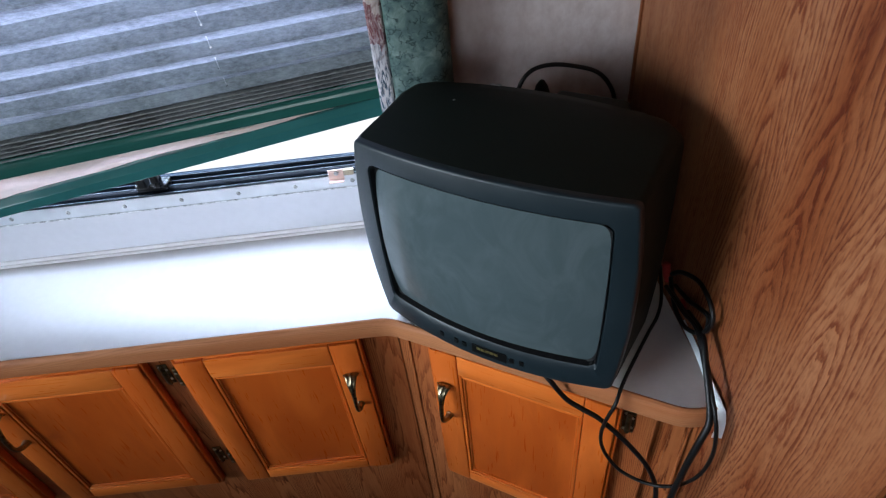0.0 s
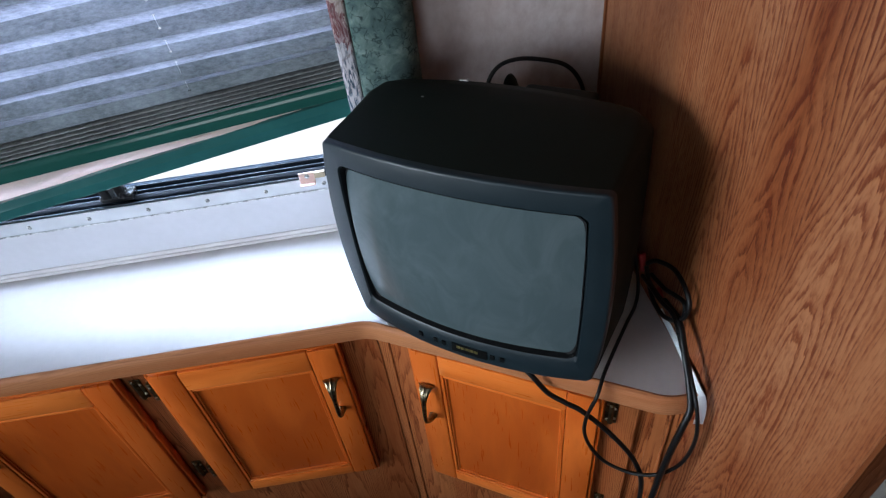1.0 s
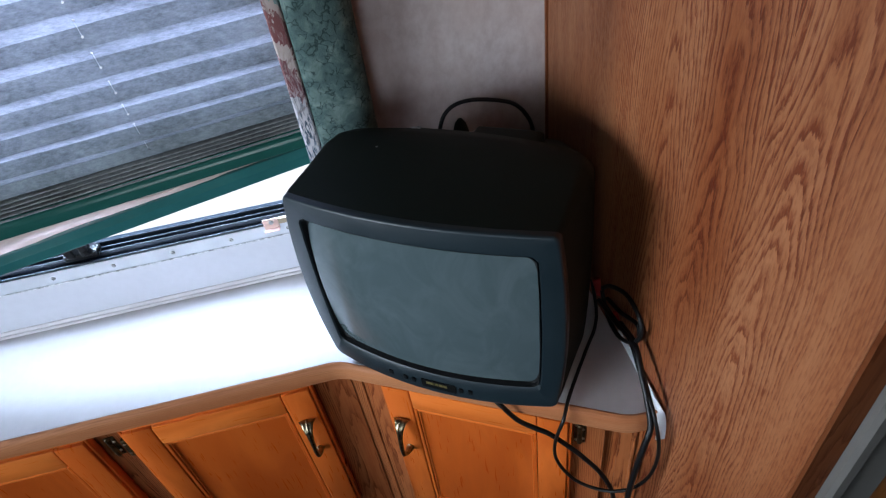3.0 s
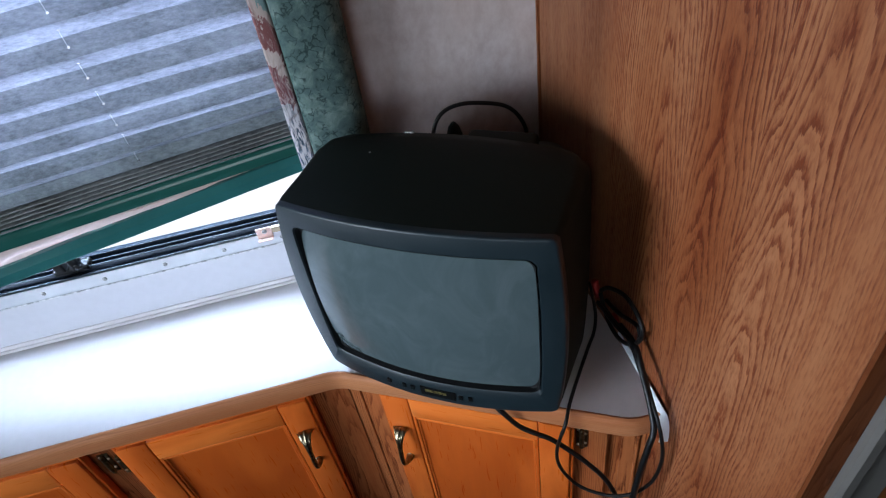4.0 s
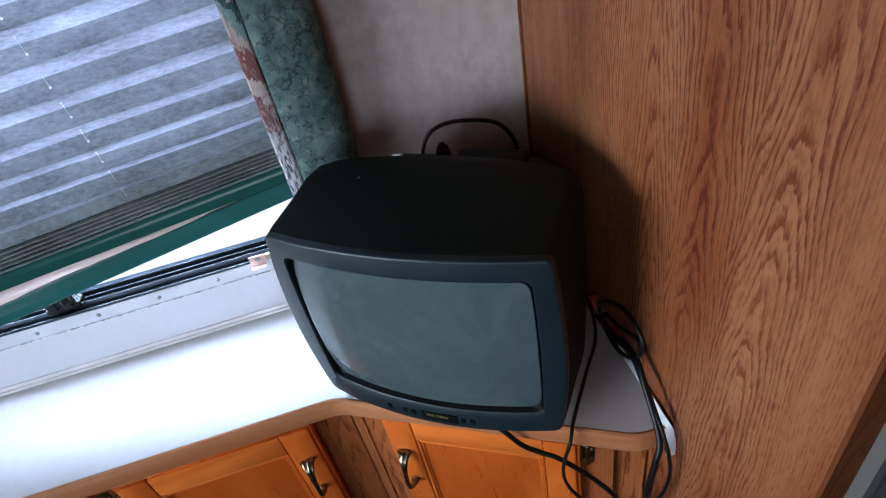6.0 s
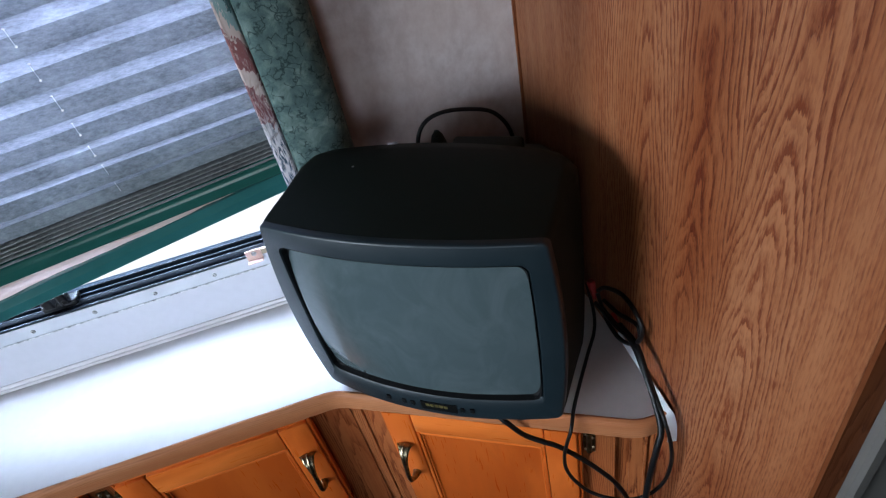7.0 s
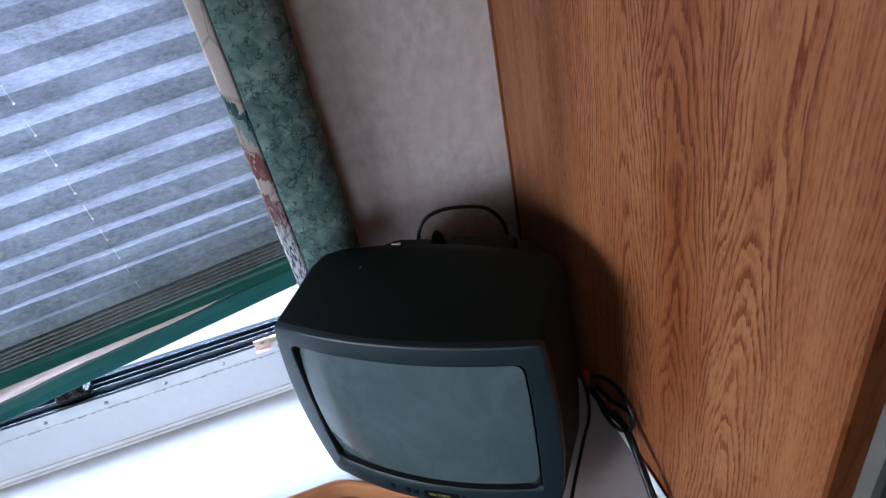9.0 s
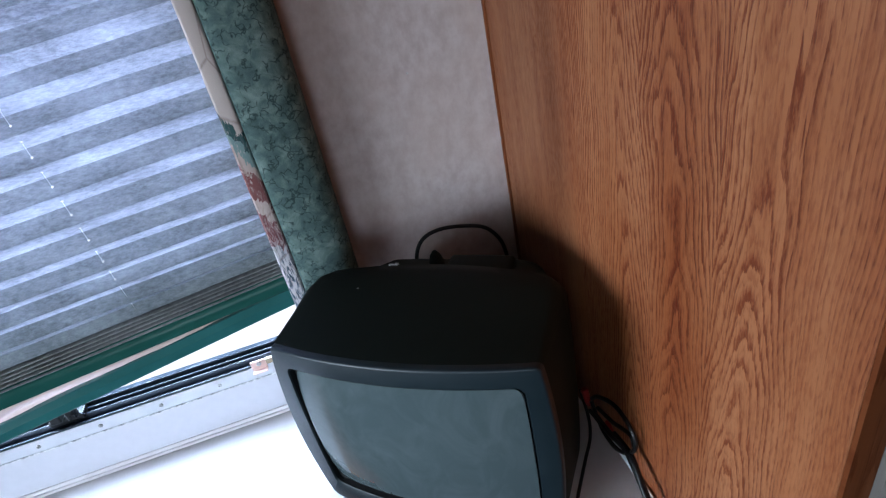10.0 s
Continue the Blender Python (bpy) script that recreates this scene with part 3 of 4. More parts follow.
for k in range(41):
    f = k / 40
    row = []
    for i in range(NX + 1):
        x = SX0 + (SX1 - SX0) * i / NX
        fold = RIDGE[k % 8]
        y = -0.026 - 0.0210 * fold - 0.003 * (1 - f) + 0.0015 * noise.noise(Vector((x * 6, k // 8 * 2.3, 8)))
        low, high = shade_line(1.0995, SLANT, x), shade_line(1.1275, TOP_SLOPE, x)
        row.append(bm.verts.new((x, y, low + (high - low) * f + 0.0012 * noise.noise(Vector((x * 4, k // 8 * 1.7, 3))))))
    rows.append(row)
for a, b in zip(rows, rows[1:]):
    for i in range(NX):
        bm.faces.new((a[i], a[i + 1], b[i + 1], b[i]))
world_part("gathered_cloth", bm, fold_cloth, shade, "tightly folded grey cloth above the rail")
world_part("headrail", boxes((SX0, SX1, -0.055, -0.008, 1.59, 1.625), bevel=0.003), rail_green, shade)


def slanted_rail(z_right, slope, profile, y):
    """A straight extruded rail that hangs at a slant. profile: depth and height round its section."""
    bm = bmesh.new()
    loft(bm, [[Vector((x, y + q, shade_line(z_right, slope, x) + w)) for q, w in profile] for x in (SX0, SX1)])
    return bm


MIDDLE = ((-0.0165, -0.0130), (-0.0152, -0.0145), (0.0155, -0.0145), (0.0170, -0.0130), (0.0170, 0.0130), (0.0158, 0.0145), (-0.0105, 0.0145), (-0.0122, 0.0138),
          (-0.0130, 0.0112), (-0.0128, 0.0092), (-0.0148, 0.0078), (-0.0164, 0.0050), (-0.0172, 0.0010), (-0.0172, -0.0060))
LOWER = ((-0.0150, -0.0118), (-0.0136, -0.0135), (0.0136, -0.0135), (0.0150, -0.0120), (0.0150, 0.0120), (0.0138, 0.0135), (-0.0060, 0.0135), (-0.0080, 0.0128),
         (-0.0138, 0.0046), (-0.0150, 0.0026))
world_part("middle_rail", slanted_rail(1.0875, SLANT, MIDDLE, -0.034), rail_green, shade, "glossy dark green rail")
world_part("bottom_rail", slanted_rail(1.0565, SLANT_LOW, LOWER, -0.034), rail_teal, shade, "glossy dark green rail hanging crooked")
# added, unseen layer of cloth that blocks daylight behind the lowest pleats
bm = bmesh.new()
rows = []
for k in range(11):
    row = []
    for i in range(NX + 1):
        x = SX0 + (SX1 - SX0) * i / NX
        row.append(bm.verts.new((x, -0.0125 + (0.0035 if k % 2 else -0.0035), shade_line(1.104 + 0.0062 * k, TOP_SLOPE, x) + 0.004 * noise.noise(Vector((x * 4, k * 0.4, 7))))))
    rows.append(row)
for a, b in zip(rows, rows[1:]):
    for i in range(NX):
        bm.faces.new((a[i], a[i + 1], b[i + 1], b[i]))
world_part("inner_cloth", bm, fold_cloth, shade, "unseen added cloth that blocks daylight behind the lowest pleats")
# the bunched cream day cloth between the two rails
bm = bmesh.new()
rows = []
for k in range(9):
    f = k / 8
    row = []
    for i in range(NX + 1):
        x = SX0 + (SX1 - SX0) * i / NX
        lo, hi = shade_line(1.0680, SLANT_LOW, x), shade_line(1.0755, SLANT, x)
        wave = 0.012 * noise.noise(Vector((x * 7, f * 1.6 + x * 3, 3))) + 0.005 * noise.noise(Vector((x * 24, f * 3 + x * 9, 1)))
        row.append(bm.verts.new((x, -0.034 + wave, lo + (hi - lo) * f)))
    rows.append(row)
for a, b in zip(rows, rows[1:]):
    for i in range(NX):
        bm.faces.new((a[i], a[i + 1], b[i + 1], b[i]))
world_part("day_cloth", bm, day_cloth, shade, "crumpled cream cloth between the rails", True)
world_part("lift_cord", sweep(bmesh.new(), [Vector((-0.6185 - 0.055 * (z - 1.107), -0.0345, z)) for z in (1.10, 1.25, 1.40, 1.59)], 0.0003, 6), trim_white, shade, "thin white cord through the folds")

# ---- fabric side panel of the window valance ----
side = thing("valance_leg", pose(-0.34, -0.05, 1.0), "padded green mottled fabric window side panel with a floral edge", "window valance")
bm = bmesh.new()
LEG = [(-0.3760, -0.0015), (-0.3760, -0.0500), (-0.3745, -0.0555), (-0.3690, -0.0590), (-0.3580, -0.0605), (-0.3300, -0.0610), (-0.3080, -0.0590), (-0.2960, -0.0530), (-0.2890, -0.0430), (-0.2862, -0.0300), (-0.2860, -0.0015)]
loft(bm, [[Vector((x, y + 0.0006 * noise.noise(Vector((x * 30, z * 9, 2))), z)) for x, y in LEG] for z in [1.020 + 0.022 * k for k in range(41)]])
world_part("green_panel", bm, green_cloth, side, "green mottled fabric over a padded board", True)
bm = box(bmesh.new(), -0.3995, -0.3764, -0.053, -0.004, 1.012, 1.900, bevel=0.004, seg=3)
world_part("floral_edge", bm, floral_cloth, side, "cream and burgundy floral fabric edge", True)

# ---- counter ----


def rounded(points, radii, seg=8):
    """A plan line with its inner corners rounded."""
    p = [Vector((x, y, 0)) for x, y in points]
    out = [p[0]]
    for a, b, c, r in zip(p, p[1:], p[2:], radii):
        u, w = (a - b).normalized(), (c - b).normalized()
        half = u.angle(w) / 2
        t = r / math.tan(half)
        for k in range(seg + 1):
            f = k / seg
            q0, q1 = b + u * t, b + w * t
            out.append(q0 * (1 - f) ** 2 + b * 2 * f * (1 - f) + q1 * f * f)
    return out + [p[-1]]


FRONT = rounded([(WEST, -0.2460), (-0.4295, -0.2460), (-0.0480, -0.4595), (-0.0045, -0.4595)], (0.07, 0.07))


def offset(line, d):
    out = []
    for i, p in enumerate(line):
        t = (line[min(i + 1, len(line) - 1)] - line[max(i - 1, 0)]).normalized()
        out.append(p + Vector((-t.y, t.x, 0)) * d)
    return out


counter = thing("countertop", pose(-1.0, -0.12, H), "pale laminate corner countertop with a wood-grained edge", "countertop")
inner = offset(FRONT, 0.009)
bm = bmesh.new()
outline = [Vector((p.x, p.y, 0)) for p in inner] + [Vector((-0.0045, -0.0015, 0)), Vector((WEST, -0.0015, 0))]
loft(bm, [[q + Vector((0, 0, H - 0.03)) for q in outline], [q + Vector((0, 0, H)) for q in outline]])
world_part("top", bm, counter_mat, counter, "pale warm-grey laminate top")
bm = bmesh.new()
profile = [(0.0088, H - 0.030), (0.0088, H - 0.0004), (0.006, H + 0.0004), (0.003, H - 0.0010), (0.0008, H - 0.0045), (0.0, H - 0.010), (0.0, H - 0.030), (0.002, H - 0.0345), (0.006, H - 0.036), (0.0088, H - 0.036)]
lines = [[Vector((p.x, p.y, z)) for p in offset(FRONT, d)] for d, z in profile]
loft(bm, [[l[i] for l in lines] for i in range(len(FRONT))])
world_part("edging", bm, oak_edge, counter, "rounded wood-grained edge band", True)


# ---- cabinets ----
def door_handle(parent, x, y, z):
    """Antique brass pull with a fluted shell at the top. x, y, z: its middle on the door face."""
    line = spline([(x, y - 0.003, z + 0.045), (x, y - 0.010, z + 0.044), (x, y - 0.019, z + 0.034), (x, y - 0.024, z + 0.012),
                   (x, y - 0.027, z - 0.012), (x, y - 0.025, z - 0.030), (x, y - 0.014, z - 0.042), (x, y - 0.001, z - 0.046)], 6)

    def shape(f, a):
        wide = 0.0038 + 0.0080 * max(0.0, 1 - f / 0.42) ** 1.0 + 0.0034 * max(0.0, (f - 0.75) / 0.25)
        deep = 0.0040 + 0.0030 * max(0.0, (f - 0.75) / 0.25) - 0.0008 * max(0.0, 1 - f / 0.5)
        flute = 1 + 0.26 * max(0.0, 1 - f / 0.6) * math.cos(8 * a)
        return wide * flute, deep * flute

    bm = sweep(bmesh.new(), line, 0.005, 24, Vector((0, 1, 0.2)), shape)
    lathe(bm, (x, y - 0.0004, z - 0.046), (0, -1, 0), [(0, 0.0075), (0.002, 0.0075), (0.0035, 0.006), (0.0035, 0.002)], 16)
    return part("handle", bm, brass, parent, "antique brass fluted pull handle", True)


def hinge(parent, x, y, z):
    bm = boxes((x - 0.0085, x + 0.0085, y - 0.002, y, z - 0.025, z + 0.025), bevel=0.0008)
    lathe(bm, (x, y - 0.004, z - 0.024), (0, 0, 1), [(0, 0.002), (0.002, 0.004), (0.046, 0.004), (0.048, 0.002)], 12)
    leaf = part("hinge", bm, brass_dark, parent, "dark antique brass hinge", True)
    for dx, dz in ((-0.0048, 0.019), (-0.0048, -0.019), (0.0050, 0.012), (0.0050, -0.012)):
        bm = lathe(bmesh.new(), (x + dx, y - 0.0019, z + dz), (0, -1, 0), [(0, 0.0029), (0.0010, 0.0027), (0.0018, 0.0016), (0.0020, 0.0006)], 10)
        part("screw", bm, screw_brass, leaf, "worn bright screw head", True)
    return leaf


def cabinet_door(parent, x0, x1, z0, z1, y, handle_x, handle_z, stile=0.052, rail=0.054, low=0.036):
    """A framed panel door whose front lies at y, 20 mm thick."""
    b = 0.0035
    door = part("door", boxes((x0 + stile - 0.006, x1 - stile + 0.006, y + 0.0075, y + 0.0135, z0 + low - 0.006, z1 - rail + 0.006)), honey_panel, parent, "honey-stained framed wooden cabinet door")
    e = 0.0052
    for a, c in ((x0 + e, x0 + stile), (x1 - stile, x1 - e)):
        part("stile", box(bmesh.new(), a, c, y, y + 0.0205, z0 + e, z1 - e, bevel=b), honey_stile, door, "", True)
    for a, c in ((x0, x0 + e - 0.0002), (x1 - e + 0.0002, x1)):
        part("edge_moulding", box(bmesh.new(), a, c, y + 0.0052, y + 0.0203, z0, z1, bevel=0.0022), honey_stile, door, "", True)
    for a, c in ((z0, z0 + e - 0.0002), (z1 - e + 0.0002, z1)):
        part("edge_moulding", box(bmesh.new(), x0 + e, x1 - e, y + 0.0052, y + 0.0201, a, c, bevel=0.0022), honey_rail, door, "", True)
    for a, c in ((z0 + e, z0 + low), (z1 - rail, z1 - e)):
        part("rail", box(bmesh.new(), x0 + stile + 0.0002, x1 - stile - 0.0002, y + 0.0006, y + 0.0200, a, c, bevel=b), honey_rail, door, "", True)
    px0, px1, pz0, pz1 = x0 + stile, x1 - stile, z0 + low, z1 - rail
    for k, (d, w, dep) in enumerate(((0.0005, 0.0055, 0.0022), (0.0062, 0.0035, 0.0050))):
        for args in ((px0 + d, px0 + d + w, y + dep, y + 0.0074, pz0 + d, pz1 - d), (px1 - d - w, px1 - d, y + dep, y + 0.0074, pz0 + d, pz1 - d)):
            part("bead", box(bmesh.new(), *args, bevel=0.0012), honey_stile, door)
        for args in ((px0 + d + w, px1 - d - w, y + dep, y + 0.0074, pz0 + d, pz0 + d + w), (px0 + d + w, px1 - d - w, y + dep, y + 0.0074, pz1 - d - w, pz1 - d)):
            part("bead", box(bmesh.new(), *args, bevel=0.0012), honey_rail, door)
    door_handle(door, handle_x, y, handle_z)
    return door


FACE = -0.2075
cabinet = thing("base_cabinet", pose(0, 0, 0), "honey wood base cabinet with framed doors under the counter", "cabinet")
part("body", boxes((WEST, -0.4245, FACE, -0.002, 0.08, H - 0.0365)), oak_face, cabinet, "oak-grained face frame")
part("plinth", boxes((WEST, -0.43, FACE + 0.05, -0.002, 0.0, 0.0798)), oak_dark, cabinet)
DY = FACE - 0.0210
cabinet_door(cabinet, -0.800, -0.486, 0.336, 0.741, DY, -0.514, 0.618)
cabinet_door(cabinet, -1.172, -0.848, 0.336, 0.741, DY, -1.135, 0.612)
cabinet_door(cabinet, -1.530, -1.214, 0.336, 0.741, DY, -1.244, 0.612)
for z in (0.690, 0.425):
    hinge(cabinet, -0.830, FACE - 0.0003, z)
    plate = part("catch_plate", boxes((-0.8085, -0.8015, FACE - 0.014, FACE - 0.0003, z - 0.022, z + 0.022), bevel=0.001), brass_dark, cabinet, "dark narrow brass hinge leaf")
    for dz in (-0.013, 0.013):
        part("screw", lathe(bmesh.new(), (-0.805, FACE - 0.0138, z + dz), (0, -1, 0), [(0, 0.0024), (0.0008, 0.0022), (0.0014, 0.0008)], 10), screw_brass, plate, "worn bright screw head", True)

corner = thing("corner_cabinet", Matrix.Translation((-0.436, -0.235, 0)) @ Matrix.Rotation(radians(-29.5), 4, "Z"), "honey wood angled corner cabinet with one framed door", "cabinet")
part("body", boxes((0.0175, 0.4165, 0.0335, 0.075, 0.08, H - 0.0368)), oak_face, corner, "oak-grained face frame")
part("corner_post", boxes((-0.008, 0.0155, 0.0320, 0.070, 0.08, H - 0.0368), bevel=0.0015), oak_face, corner)
cabinet_door(corner, 0.060, 0.3695, 0.338, 0.742, 0.0125, 0.0885, 0.612)
hinge(corner, 0.3800, 0.0332, 0.690)
hinge(corner, 0.3830, 0.0332, 0.410)
part("return_panel", boxes((0.4167, 0.474, 0.0450, 0.075, 0.08, H - 0.0368)), oak_face, corner)
part("edge_strip", boxes((0.4370, 0.4740, 0.0400, 0.0448, 0.08, H - 0.0368), bevel=0.001), oak_face, corner)
part("edge_strip", boxes((0.4570, 0.4610, 0.0350, 0.0398, 0.08, H - 0.0368), bevel=0.001), oak_face, corner)

# ---- television ----
TVW, TVH = 0.345, 0.3115
tv = thing("television", Matrix.Translation((-0.277, -0.322, H)) @ Matrix.Rotation(radians(-33.7), 4, "Z"), "dark grey tube television with a curved screen on the counter", "television")
N_RING = 16


def rr(hw, z0, z1, r_top, r_low, v, bow=0.0, lift=0.0, pillow=0.011):
    """A ring of points round a rounded upright rectangle, bowed forward in the middle."""
    pts = []
    for cx, cz, r, a0 in ((hw - r_top, z1 - r_top, r_top, 0), (-hw + r_top, z1 - r_top, r_top, 90), (-hw + r_low, z0 + r_low, r_low, 180), (hw - r_low, z0 + r_low, r_low, 270)):
        for k in range(N_RING // 2 + 1):
            a = radians(a0 + 90 * k / (N_RING // 2))
            pts.append((cx + r * math.cos(a), cz + r * math.sin(a)))
        # points along the straight run to the next corner
        nx = {0: (-hw + r_top, z1), 90: (-hw, z0 + r_low), 180: (hw - r_low, z0), 270: (hw, z1 - r_top)}[a0]
        x, z = pts[-1]
        for k in range(1, N_RING):
            f = k / N_RING
            pts.append((x + (nx[0] - x) * f, z + (nx[1] - z) * f))
    out = []
    for x, z in pts:
        q = max(0.0, 1 - (x / (TVW / 2)) ** 2)
        t = (z - z0) / max(z1 - z0, 1e-6)
        out.append(Vector((x + pillow * (1.3 if x < 0 else 1.0) * (x / hw) * (1 - (2 * t - 1) ** 2), v - bow * q, z + lift * q * t)))
    return out


HW = TVW / 2
B0 = 0.026
bm = bmesh.new()
rings = [rr(HW - 0.001, 0.017, TVH - 0.001, 0.0065, 0.009, 0.004, B0, 0.007),
         rr(HW, 0.016, TVH, 0.0065, 0.009, 0.012, B0 * 0.9, 0.007),
         rr(HW + 0.003, 0.014, TVH + 0.003, 0.010, 0.018, 0.060, B0 * 0.3, 0.006),
         rr(HW + 0.008, 0.012, TVH + 0.008, 0.016, 0.022, 0.110, 0, 0.005, 0.006),
         rr(HW + 0.007, 0.012, TVH + 0.008, 0.020, 0.022, 0.135, -0.012, 0.004, 0.004),
         rr(HW - 0.001, 0.012, TVH + 0.004, 0.024, 0.022, 0.150, -0.020, 0.003, 0.002),
         rr(HW - 0.008, 0.014, TVH - 0.009, 0.026, 0.022, 0.159, -0.022, 0.003, 0),
         rr(HW - 0.014, 0.018, TVH - 0.024, 0.026, 0.022, 0.166, -0.022, 0.002, 0),
         rr(HW - 0.020, 0.020, TVH - 0.032, 0.028, 0.024, 0.205, -0.010, 0.001, 0),
         rr(HW - 0.040, 0.024, TVH - 0.044, 0.030, 0.024, 0.255, 0, 0, 0),
         rr(HW - 0.058, 0.030, TVH - 0.066, 0.030, 0.024, 0.290, 0, 0, 0),
         rr(HW - 0.070, 0.040, TVH - 0.085, 0.030, 0.024, 0.302, 0, 0, 0)]
loft(bm, rings, False, True)
shell = part("shell", bm, tv_black, tv, "matt charcoal plastic housing", True)
OW, OZ0, OZ1 = 0.148, 0.060, 0.281
bm = bmesh.new()
rings = [rr(HW - 0.001, 0.017, TVH - 0.001, 0.0065, 0.009, 0.0038, B0, 0.007),
         rr(HW - 0.0015, 0.0160, TVH - 0.001, 0.0065, 0.009, -0.001, B0, 0.007),
         rr(HW - 0.0017, 0.0162, TVH - 0.0012, 0.0065, 0.009, -0.0042, B0, 0.007),
         rr(HW - 0.0028, 0.0173, TVH - 0.0023, 0.0062, 0.0085, -0.0057, B0, 0.007),
         rr(HW - 0.0048, 0.0193, TVH - 0.0043, 0.0060, 0.008, -0.0063, B0, 0.007),
         rr(OW + 0.004, OZ0 - 0.0100, OZ1 + 0.003, 0.012, 0.012, -0.0065, B0, 0.006, 0.003),
         rr(OW + 0.001, OZ0 - 0.0030, OZ1 + 0.001, 0.011, 0.011, -0.0020, B0, 0.006, 0.003)]
loft(bm, rings, False, False)
bezel = part("bezel", bm, tv_front, tv, "slate-grey plastic front frame", True)
bm = bmesh.new()
rings = [rr(OW + 0.001, OZ0 - 0.0015, OZ1 + 0.001, 0.011, 0.011, -0.0053, B0, 0.006, 0.003),
         rr(OW - 0.0002, OZ0 - 0.0010, OZ1 - 0.0002, 0.010, 0.010, -0.0035, B0, 0.006, 0.003),
         rr(OW - 0.0015, OZ0 - 0.0004, OZ1 - 0.0020, 0.010, 0.010, 0.0010, B0, 0.006, 0.003),
         rr(OW - 0.0045, OZ0 + 0.0004, OZ1 - 0.0045, 0.011, 0.011, 0.0026, B0, 0.006, 0.003)]
loft(bm, rings, False, False)
part("gasket", bm, gasket_black, tv, "black inner rim round the screen", True)
# picture tube: a bulging sheet of glass behind the frame
bm = bmesh.new()
rows = []
GX, GZ = 28, 20
for j in range(GZ + 1):
    row = []
    for i in range(GX + 1):
        a, b = -1 + 2 * i / GX, -1 + 2 * j / GZ
        x = a * (OW - 0.0005 + 0.003 * (1 - b * b))
        z = (OZ0 + OZ1) / 2 + b * ((OZ1 - OZ0) / 2 + 0.001) + 0.006 * (1 - a * a) * (b + 1) / 2
        row.append(bm.verts.new((x, 0.0040 - B0 * (1 - (x / HW) ** 2) - 0.002 * (1 - a * a) - 0.009 * (1 - b * b), z)))
    rows.append(row)
for a, b in zip(rows, rows[1:]):
    for i in range(GX):
        bm.faces.new((a[i], a[i + 1], b[i + 1], b[i]))
part("screen", bm, screen_mat, tv, "blank grey-green curved glass screen", True)


def front_y(x):
    return -0.0060 - B0 * (1 - (x / HW) ** 2)


def on_front(name, x, z, w, h, deep, mat, parent, bevel=0.0008, label=""):
    bm = box(bmesh.new(), -w / 2, w / 2, -deep, 0.001, -h / 2, h / 2, bevel=bevel)
    slope = math.atan(2 * B0 * x / HW ** 2)
    bm.transform(Matrix.Translation((x, front_y(x), z)) @ Matrix.Rotation(slope, 4, "Z"))
    return part(name, bm, mat, parent, label)


plate = on_front("name_plate", 0.0125, 0.0350, 0.051, 0.0165, 0.0014, tv_plate, tv, 0.0004, "glossy black plate with a small gold mark")
for k in range(5):
    on_front("gold_bar", -0.0030 + 0.0064 * k, 0.0370, 0.0055, 0.0052, 0.0019, gold_mark, plate, 0.0002)
for x in (-0.0625, -0.0385, -0.0255, 0.0450, 0.0585):
    on_front("button", x, 0.0350, 0.0062, 0.0082, 0.0024, tv_plate, tv, 0.0007, "small black button")
for x, y in ((-0.13, 0.03), (0.13, 0.03), (-0.10, 0.22), (0.10, 0.22)):
    bm = bmesh.new()
    lathe(bm, (x, y, 0.0), (0, 0, 1), [(0, 0.010), (0.002, 0.011), (0.030 if y > 0.1 else 0.020, 0.011)], 14)
    part("foot", bm, rubber, tv)
bm = bmesh.new()
lathe(bm, (-0.020, 0.215, TVH - 0.038), (0, 0, 1), [(0, 0.012), (0.020, 0.011), (0.030, 0.008), (0.037, 0.003)], 16)
part("antenna_mount", bm, tv_black, tv, "", True)
part("antenna_housing", box(bmesh.new(), -0.005, 0.095, 0.182, 0.240, TVH - 0.060, TVH - 0.021, bevel=0.007, seg=3), tv_black, tv, "", True)
bm = boxes((-0.064, -0.058, 0.1655, 0.1715, TVH + 0.002, TVH + 0.008), bevel=0.001)
lathe(bm, (-0.060, 0.168, TVH + 0.006), (-1, -0.1, 0.1), [(0, 0.0018), (0.010, 0.0018), (0.012, 0.001)], 10)
part("antenna_tip", bm, steel, tv, "small chrome antenna tip", True)
bm = bmesh.new()
lathe(bm, (-0.092, 0.105, TVH + 0.0108), (0, 0, 1), [(0, 0.0018), (0.0004, 0.0018), (0.0007, 0.0008)], 8)
part("chip_mark", bm, steel, tv, "small pale scratch")


# ---- cables ----
def cable(name, points, r, mat, label, category="cable"):
    start = Vector(points[0])
    bm = sweep(bmesh.new(), [p - start for p in spline(points, 10)], r, 10)
    ob = link_mesh(name, bm, mat, None, "", True)
    ob.location = start
    return tagged(ob, label, category)


cable("power_cord", [(-0.188, -0.055, 0.965), (-0.193, -0.034, 1.018), (-0.187, -0.030, 1.056), (-0.169, -0.030, 1.079), (-0.138, -0.030, 1.085), (-0.098, -0.030, 1.077),
                     (-0.067, -0.030, 1.064), (-0.047, -0.030, 1.041), (-0.036, -0.030, 1.011), (-0.034, -0.040, 0.960)], 0.0034, rubber, "black power cord looping against the wall behind the television")
cable("aerial_cable", [(-0.290, -0.300, 0.806), (-0.255, -0.330, 0.806), (-0.224, -0.360, 0.8045), (-0.207, -0.383, 0.797), (-0.186, -0.394, 0.766), (-0.164, -0.405, 0.752), (-0.142, -0.416, 0.740), (-0.104, -0.438, 0.702),
                       (-0.074, -0.456, 0.655), (-0.060, -0.466, 0.590), (-0.062, -0.470, 0.450), (-0.070, -0.474, 0.250)], 0.0036, rubber, "black cable hanging over the counter edge")
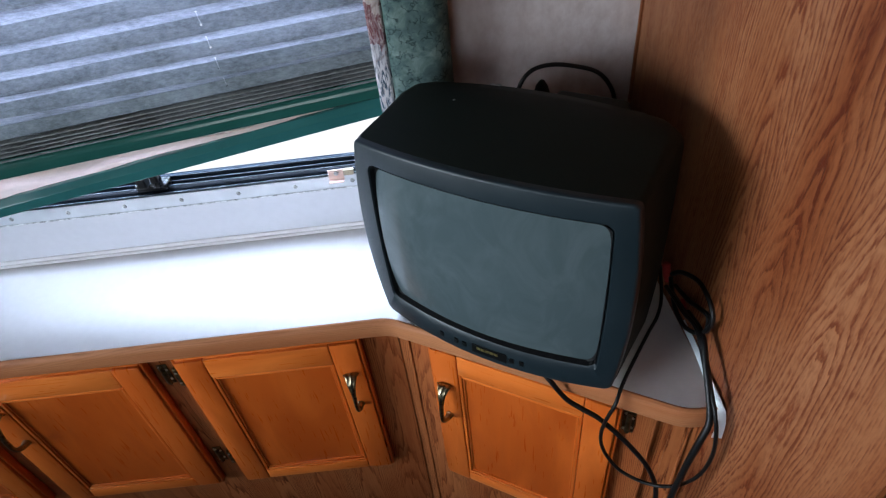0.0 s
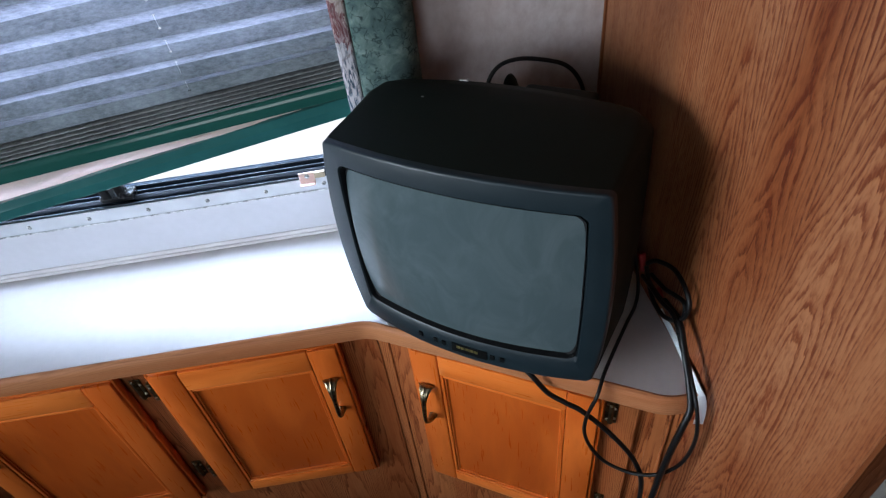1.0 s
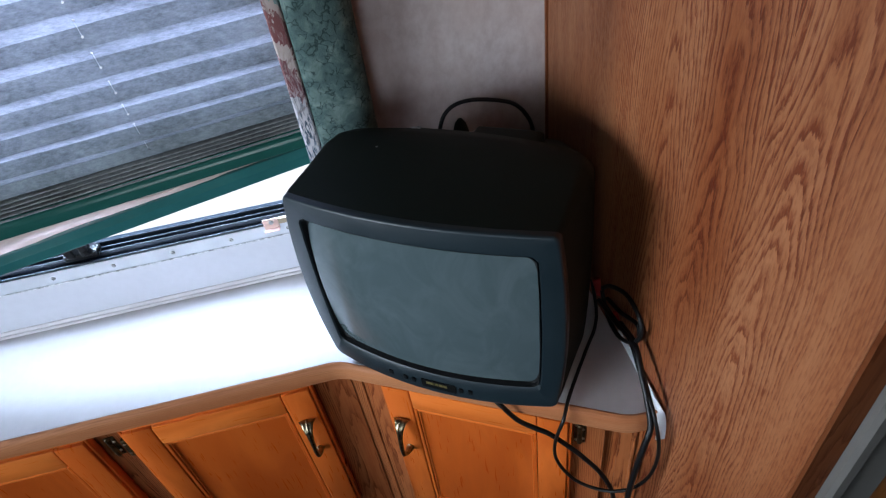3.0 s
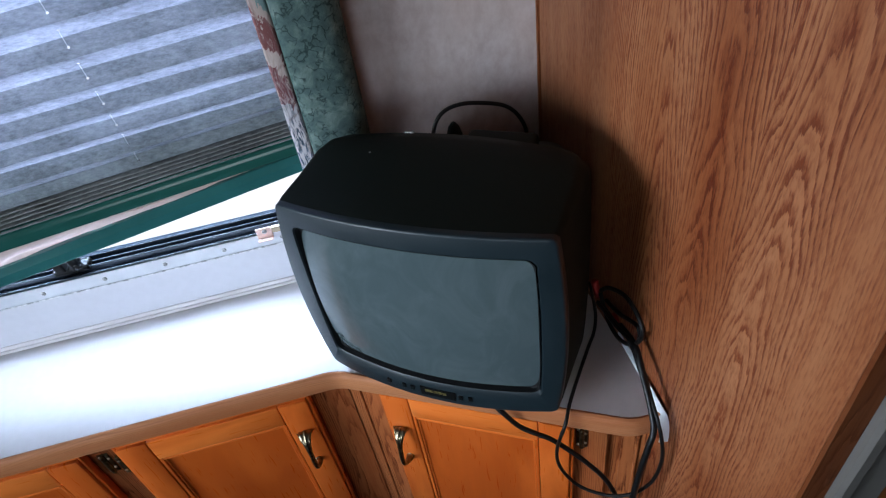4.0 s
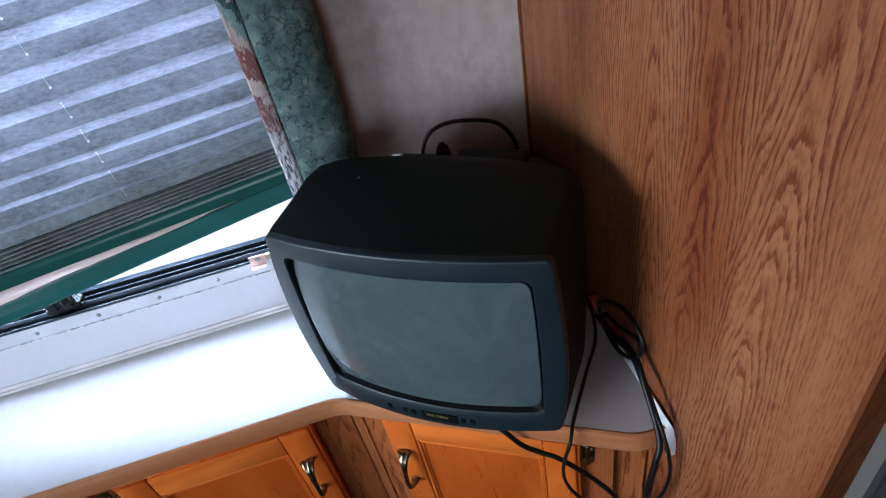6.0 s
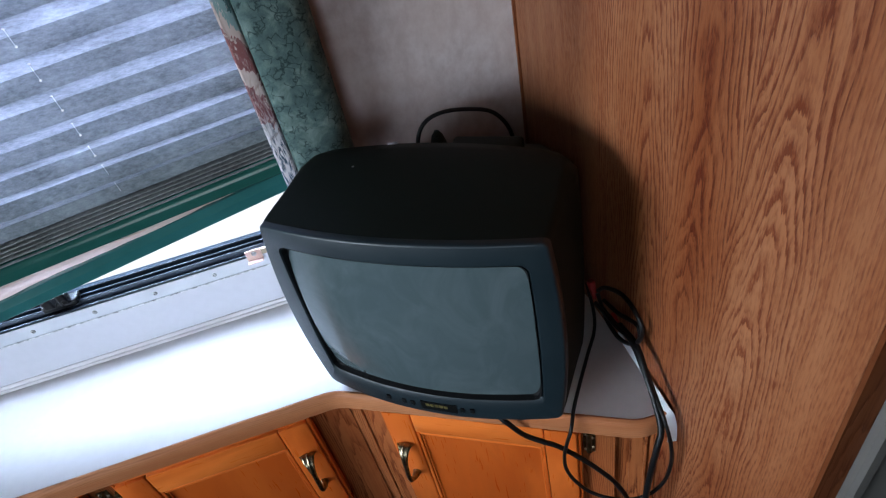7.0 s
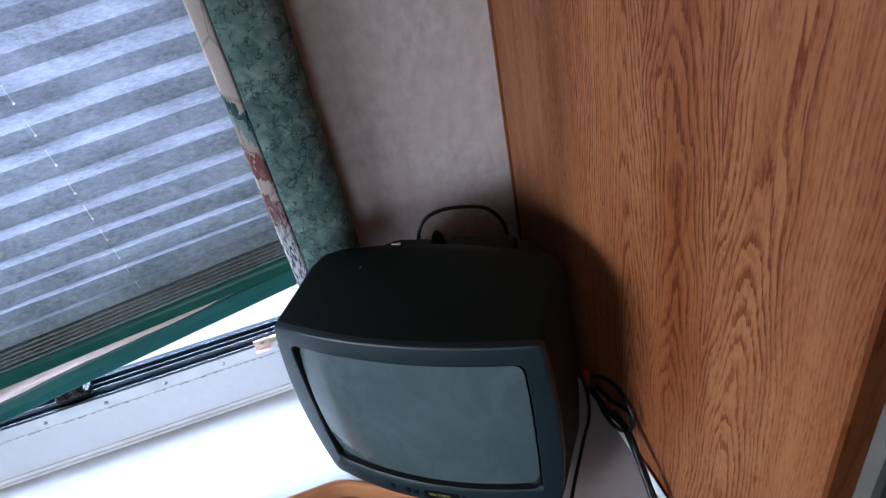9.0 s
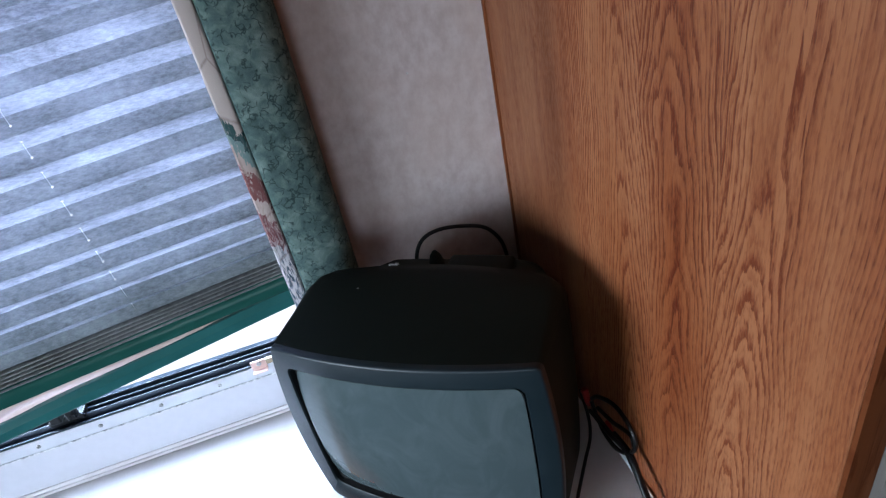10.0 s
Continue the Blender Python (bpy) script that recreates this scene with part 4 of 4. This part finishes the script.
cable("video_cable", [(-0.014, -0.240, 0.850), (-0.020, -0.276, 0.822), (-0.032, -0.300, 0.8075), (-0.055, -0.328, 0.8045), (-0.091, -0.374, 0.8045), (-0.116, -0.408, 0.8060), (-0.131, -0.430, 0.796), (-0.139, -0.430, 0.764), (-0.142, -0.427, 0.730),
                      (-0.140, -0.427, 0.698), (-0.130, -0.432, 0.668), (-0.112, -0.444, 0.645), (-0.088, -0.460, 0.640), (-0.066, -0.474, 0.648), (-0.044, -0.482, 0.662), (-0.027, -0.488, 0.696), (-0.021, -0.490, 0.744), (-0.024, -0.488, 0.788),
                      (-0.026, -0.474, 0.820), (-0.024, -0.452, 0.834), (-0.020, -0.420, 0.852), (-0.018, -0.388, 0.866)], 0.0026, rubber, "black looped video cable over the counter edge")
cable("audio_cable", [(-0.016, -0.345, 0.860), (-0.020, -0.394, 0.872), (-0.025, -0.429, 0.852), (-0.027, -0.455, 0.828), (-0.031, -0.476, 0.806), (-0.040, -0.484, 0.780), (-0.047, -0.486, 0.730), (-0.052, -0.487, 0.672),
                      (-0.055, -0.488, 0.610), (-0.066, -0.490, 0.400), (-0.074, -0.490, 0.250)], 0.0043, rubber, "black audio cable hanging beside the wood panel")
coil = thing("cable_coil", pose(-0.016, -0.345, 0.870), "coiled black cable with red plugs against the wood panel", "cable")
CORD_LOOPS = (
    [(-0.018, -0.285, 0.869), (-0.018, -0.300, 0.851), (-0.019, -0.322, 0.839), (-0.019, -0.355, 0.841), (-0.018, -0.388, 0.868), (-0.016, -0.400, 0.900),
     (-0.016, -0.387, 0.919), (-0.016, -0.352, 0.923), (-0.017, -0.308, 0.899), (-0.018, -0.287, 0.876)],
    [(-0.018, -0.288, 0.852), (-0.020, -0.318, 0.858), (-0.020, -0.346, 0.862), (-0.019, -0.374, 0.868), (-0.019, -0.394, 0.869), (-0.022, -0.418, 0.858)],
    [(-0.024, -0.290, 0.856), (-0.025, -0.322, 0.864), (-0.024, -0.350, 0.866), (-0.023, -0.380, 0.874), (-0.024, -0.398, 0.870), (-0.026, -0.424, 0.855)],
    [(-0.012, -0.292, 0.858), (-0.010, -0.330, 0.866), (-0.010, -0.356, 0.880), (-0.010, -0.380, 0.890), (-0.010, -0.386, 0.872), (-0.011, -0.380, 0.858), (-0.012, -0.380, 0.846)],
)
for line in CORD_LOOPS:
    world_part("loop", sweep(bmesh.new(), spline(line, 6), 0.0031, 8), rubber, coil, "", True)
for base, axis, k in (((-0.022, -0.272, 0.884), (0.1, -0.25, -0.95), 1.35), ((-0.010, -0.314, 0.852), (0.0, -0.75, -0.45), 0.9)):
    bm = bmesh.new()
    lathe(bm, base, axis, [(0, 0.0034 * k)] + [(d * k, r * k) for i in range(5) for d, r in ((0.002 + 0.0034 * i, 0.0046 - 0.0002 * i), (0.0042 + 0.0034 * i, 0.0041 - 0.0002 * i))] + [(0.022 * k, 0.0028 * k)], 12)
    world_part("plug", bm, red_plastic, coil, "red ribbed plastic plug", True)

# white tape along the joint between counter and panel
bm = bmesh.new()
path = spline([(-0.004, -0.320, 0.812), (-0.005, -0.370, 0.811), (-0.007, -0.410, 0.808), (-0.008, -0.438, 0.806), (-0.0075, -0.458, 0.800), (-0.0075, -0.466, 0.786), (-0.009, -0.470, 0.774), (-0.011, -0.473, 0.762)], 6)
rings = []
for i, c in enumerate(path):
    t = (path[min(i + 1, len(path) - 1)] - path[max(i - 1, 0)]).normalized()
    w = Vector((0.55, 0, 0.84)) if i < len(path) * 0.55 else Vector((0.95, 0.0, 0.3))
    w = (w - t * w.dot(t)).normalized()
    nrm = t.cross(w)
    half = 0.0038 + 0.0026 * i / (len(path) - 1)
    rings.append([c + w * a + nrm * b for a, b in ((-half, -0.0006), (half, -0.0006), (half, 0.0006), (-half, 0.0006))])
loft(bm, rings)
tagged(link_mesh("white_tape", bm, tape_white, None, "", True), "loose white tape strip curling over the counter end", "tape")

# rubber bumper at the door frame
bumper = thing("door_bumper", pose(0.006, -0.6545, 1.288), "cream rubber door bumper screwed to the panel end", "bumper")
bm = bmesh.new()
lathe(bm, (-0.0105, 0.0, 0.0086), (1, 0.0, -0.83), [(0, 0.0025), (0.0015, 0.0044), (0.006, 0.0052), (0.0105, 0.0050), (0.0128, 0.0040), (0.0150, 0.0050), (0.0195, 0.0050), (0.0225, 0.0036)], 16)
bm.transform(Matrix.Scale(0.76, 4))
part("knob", bm, cream_rubber, bumper, "", True)
bm = bmesh.new()
lathe(bm, (0.0070, 0.0, -0.0060), (1, 0.0, -0.83), [(0, 0.0034), (0.003, 0.0036), (0.0055, 0.0028), (0.006, 0.001)], 12)
bm.transform(Matrix.Scale(0.76, 4))
part("screw", bm, rubber, bumper, "", True)
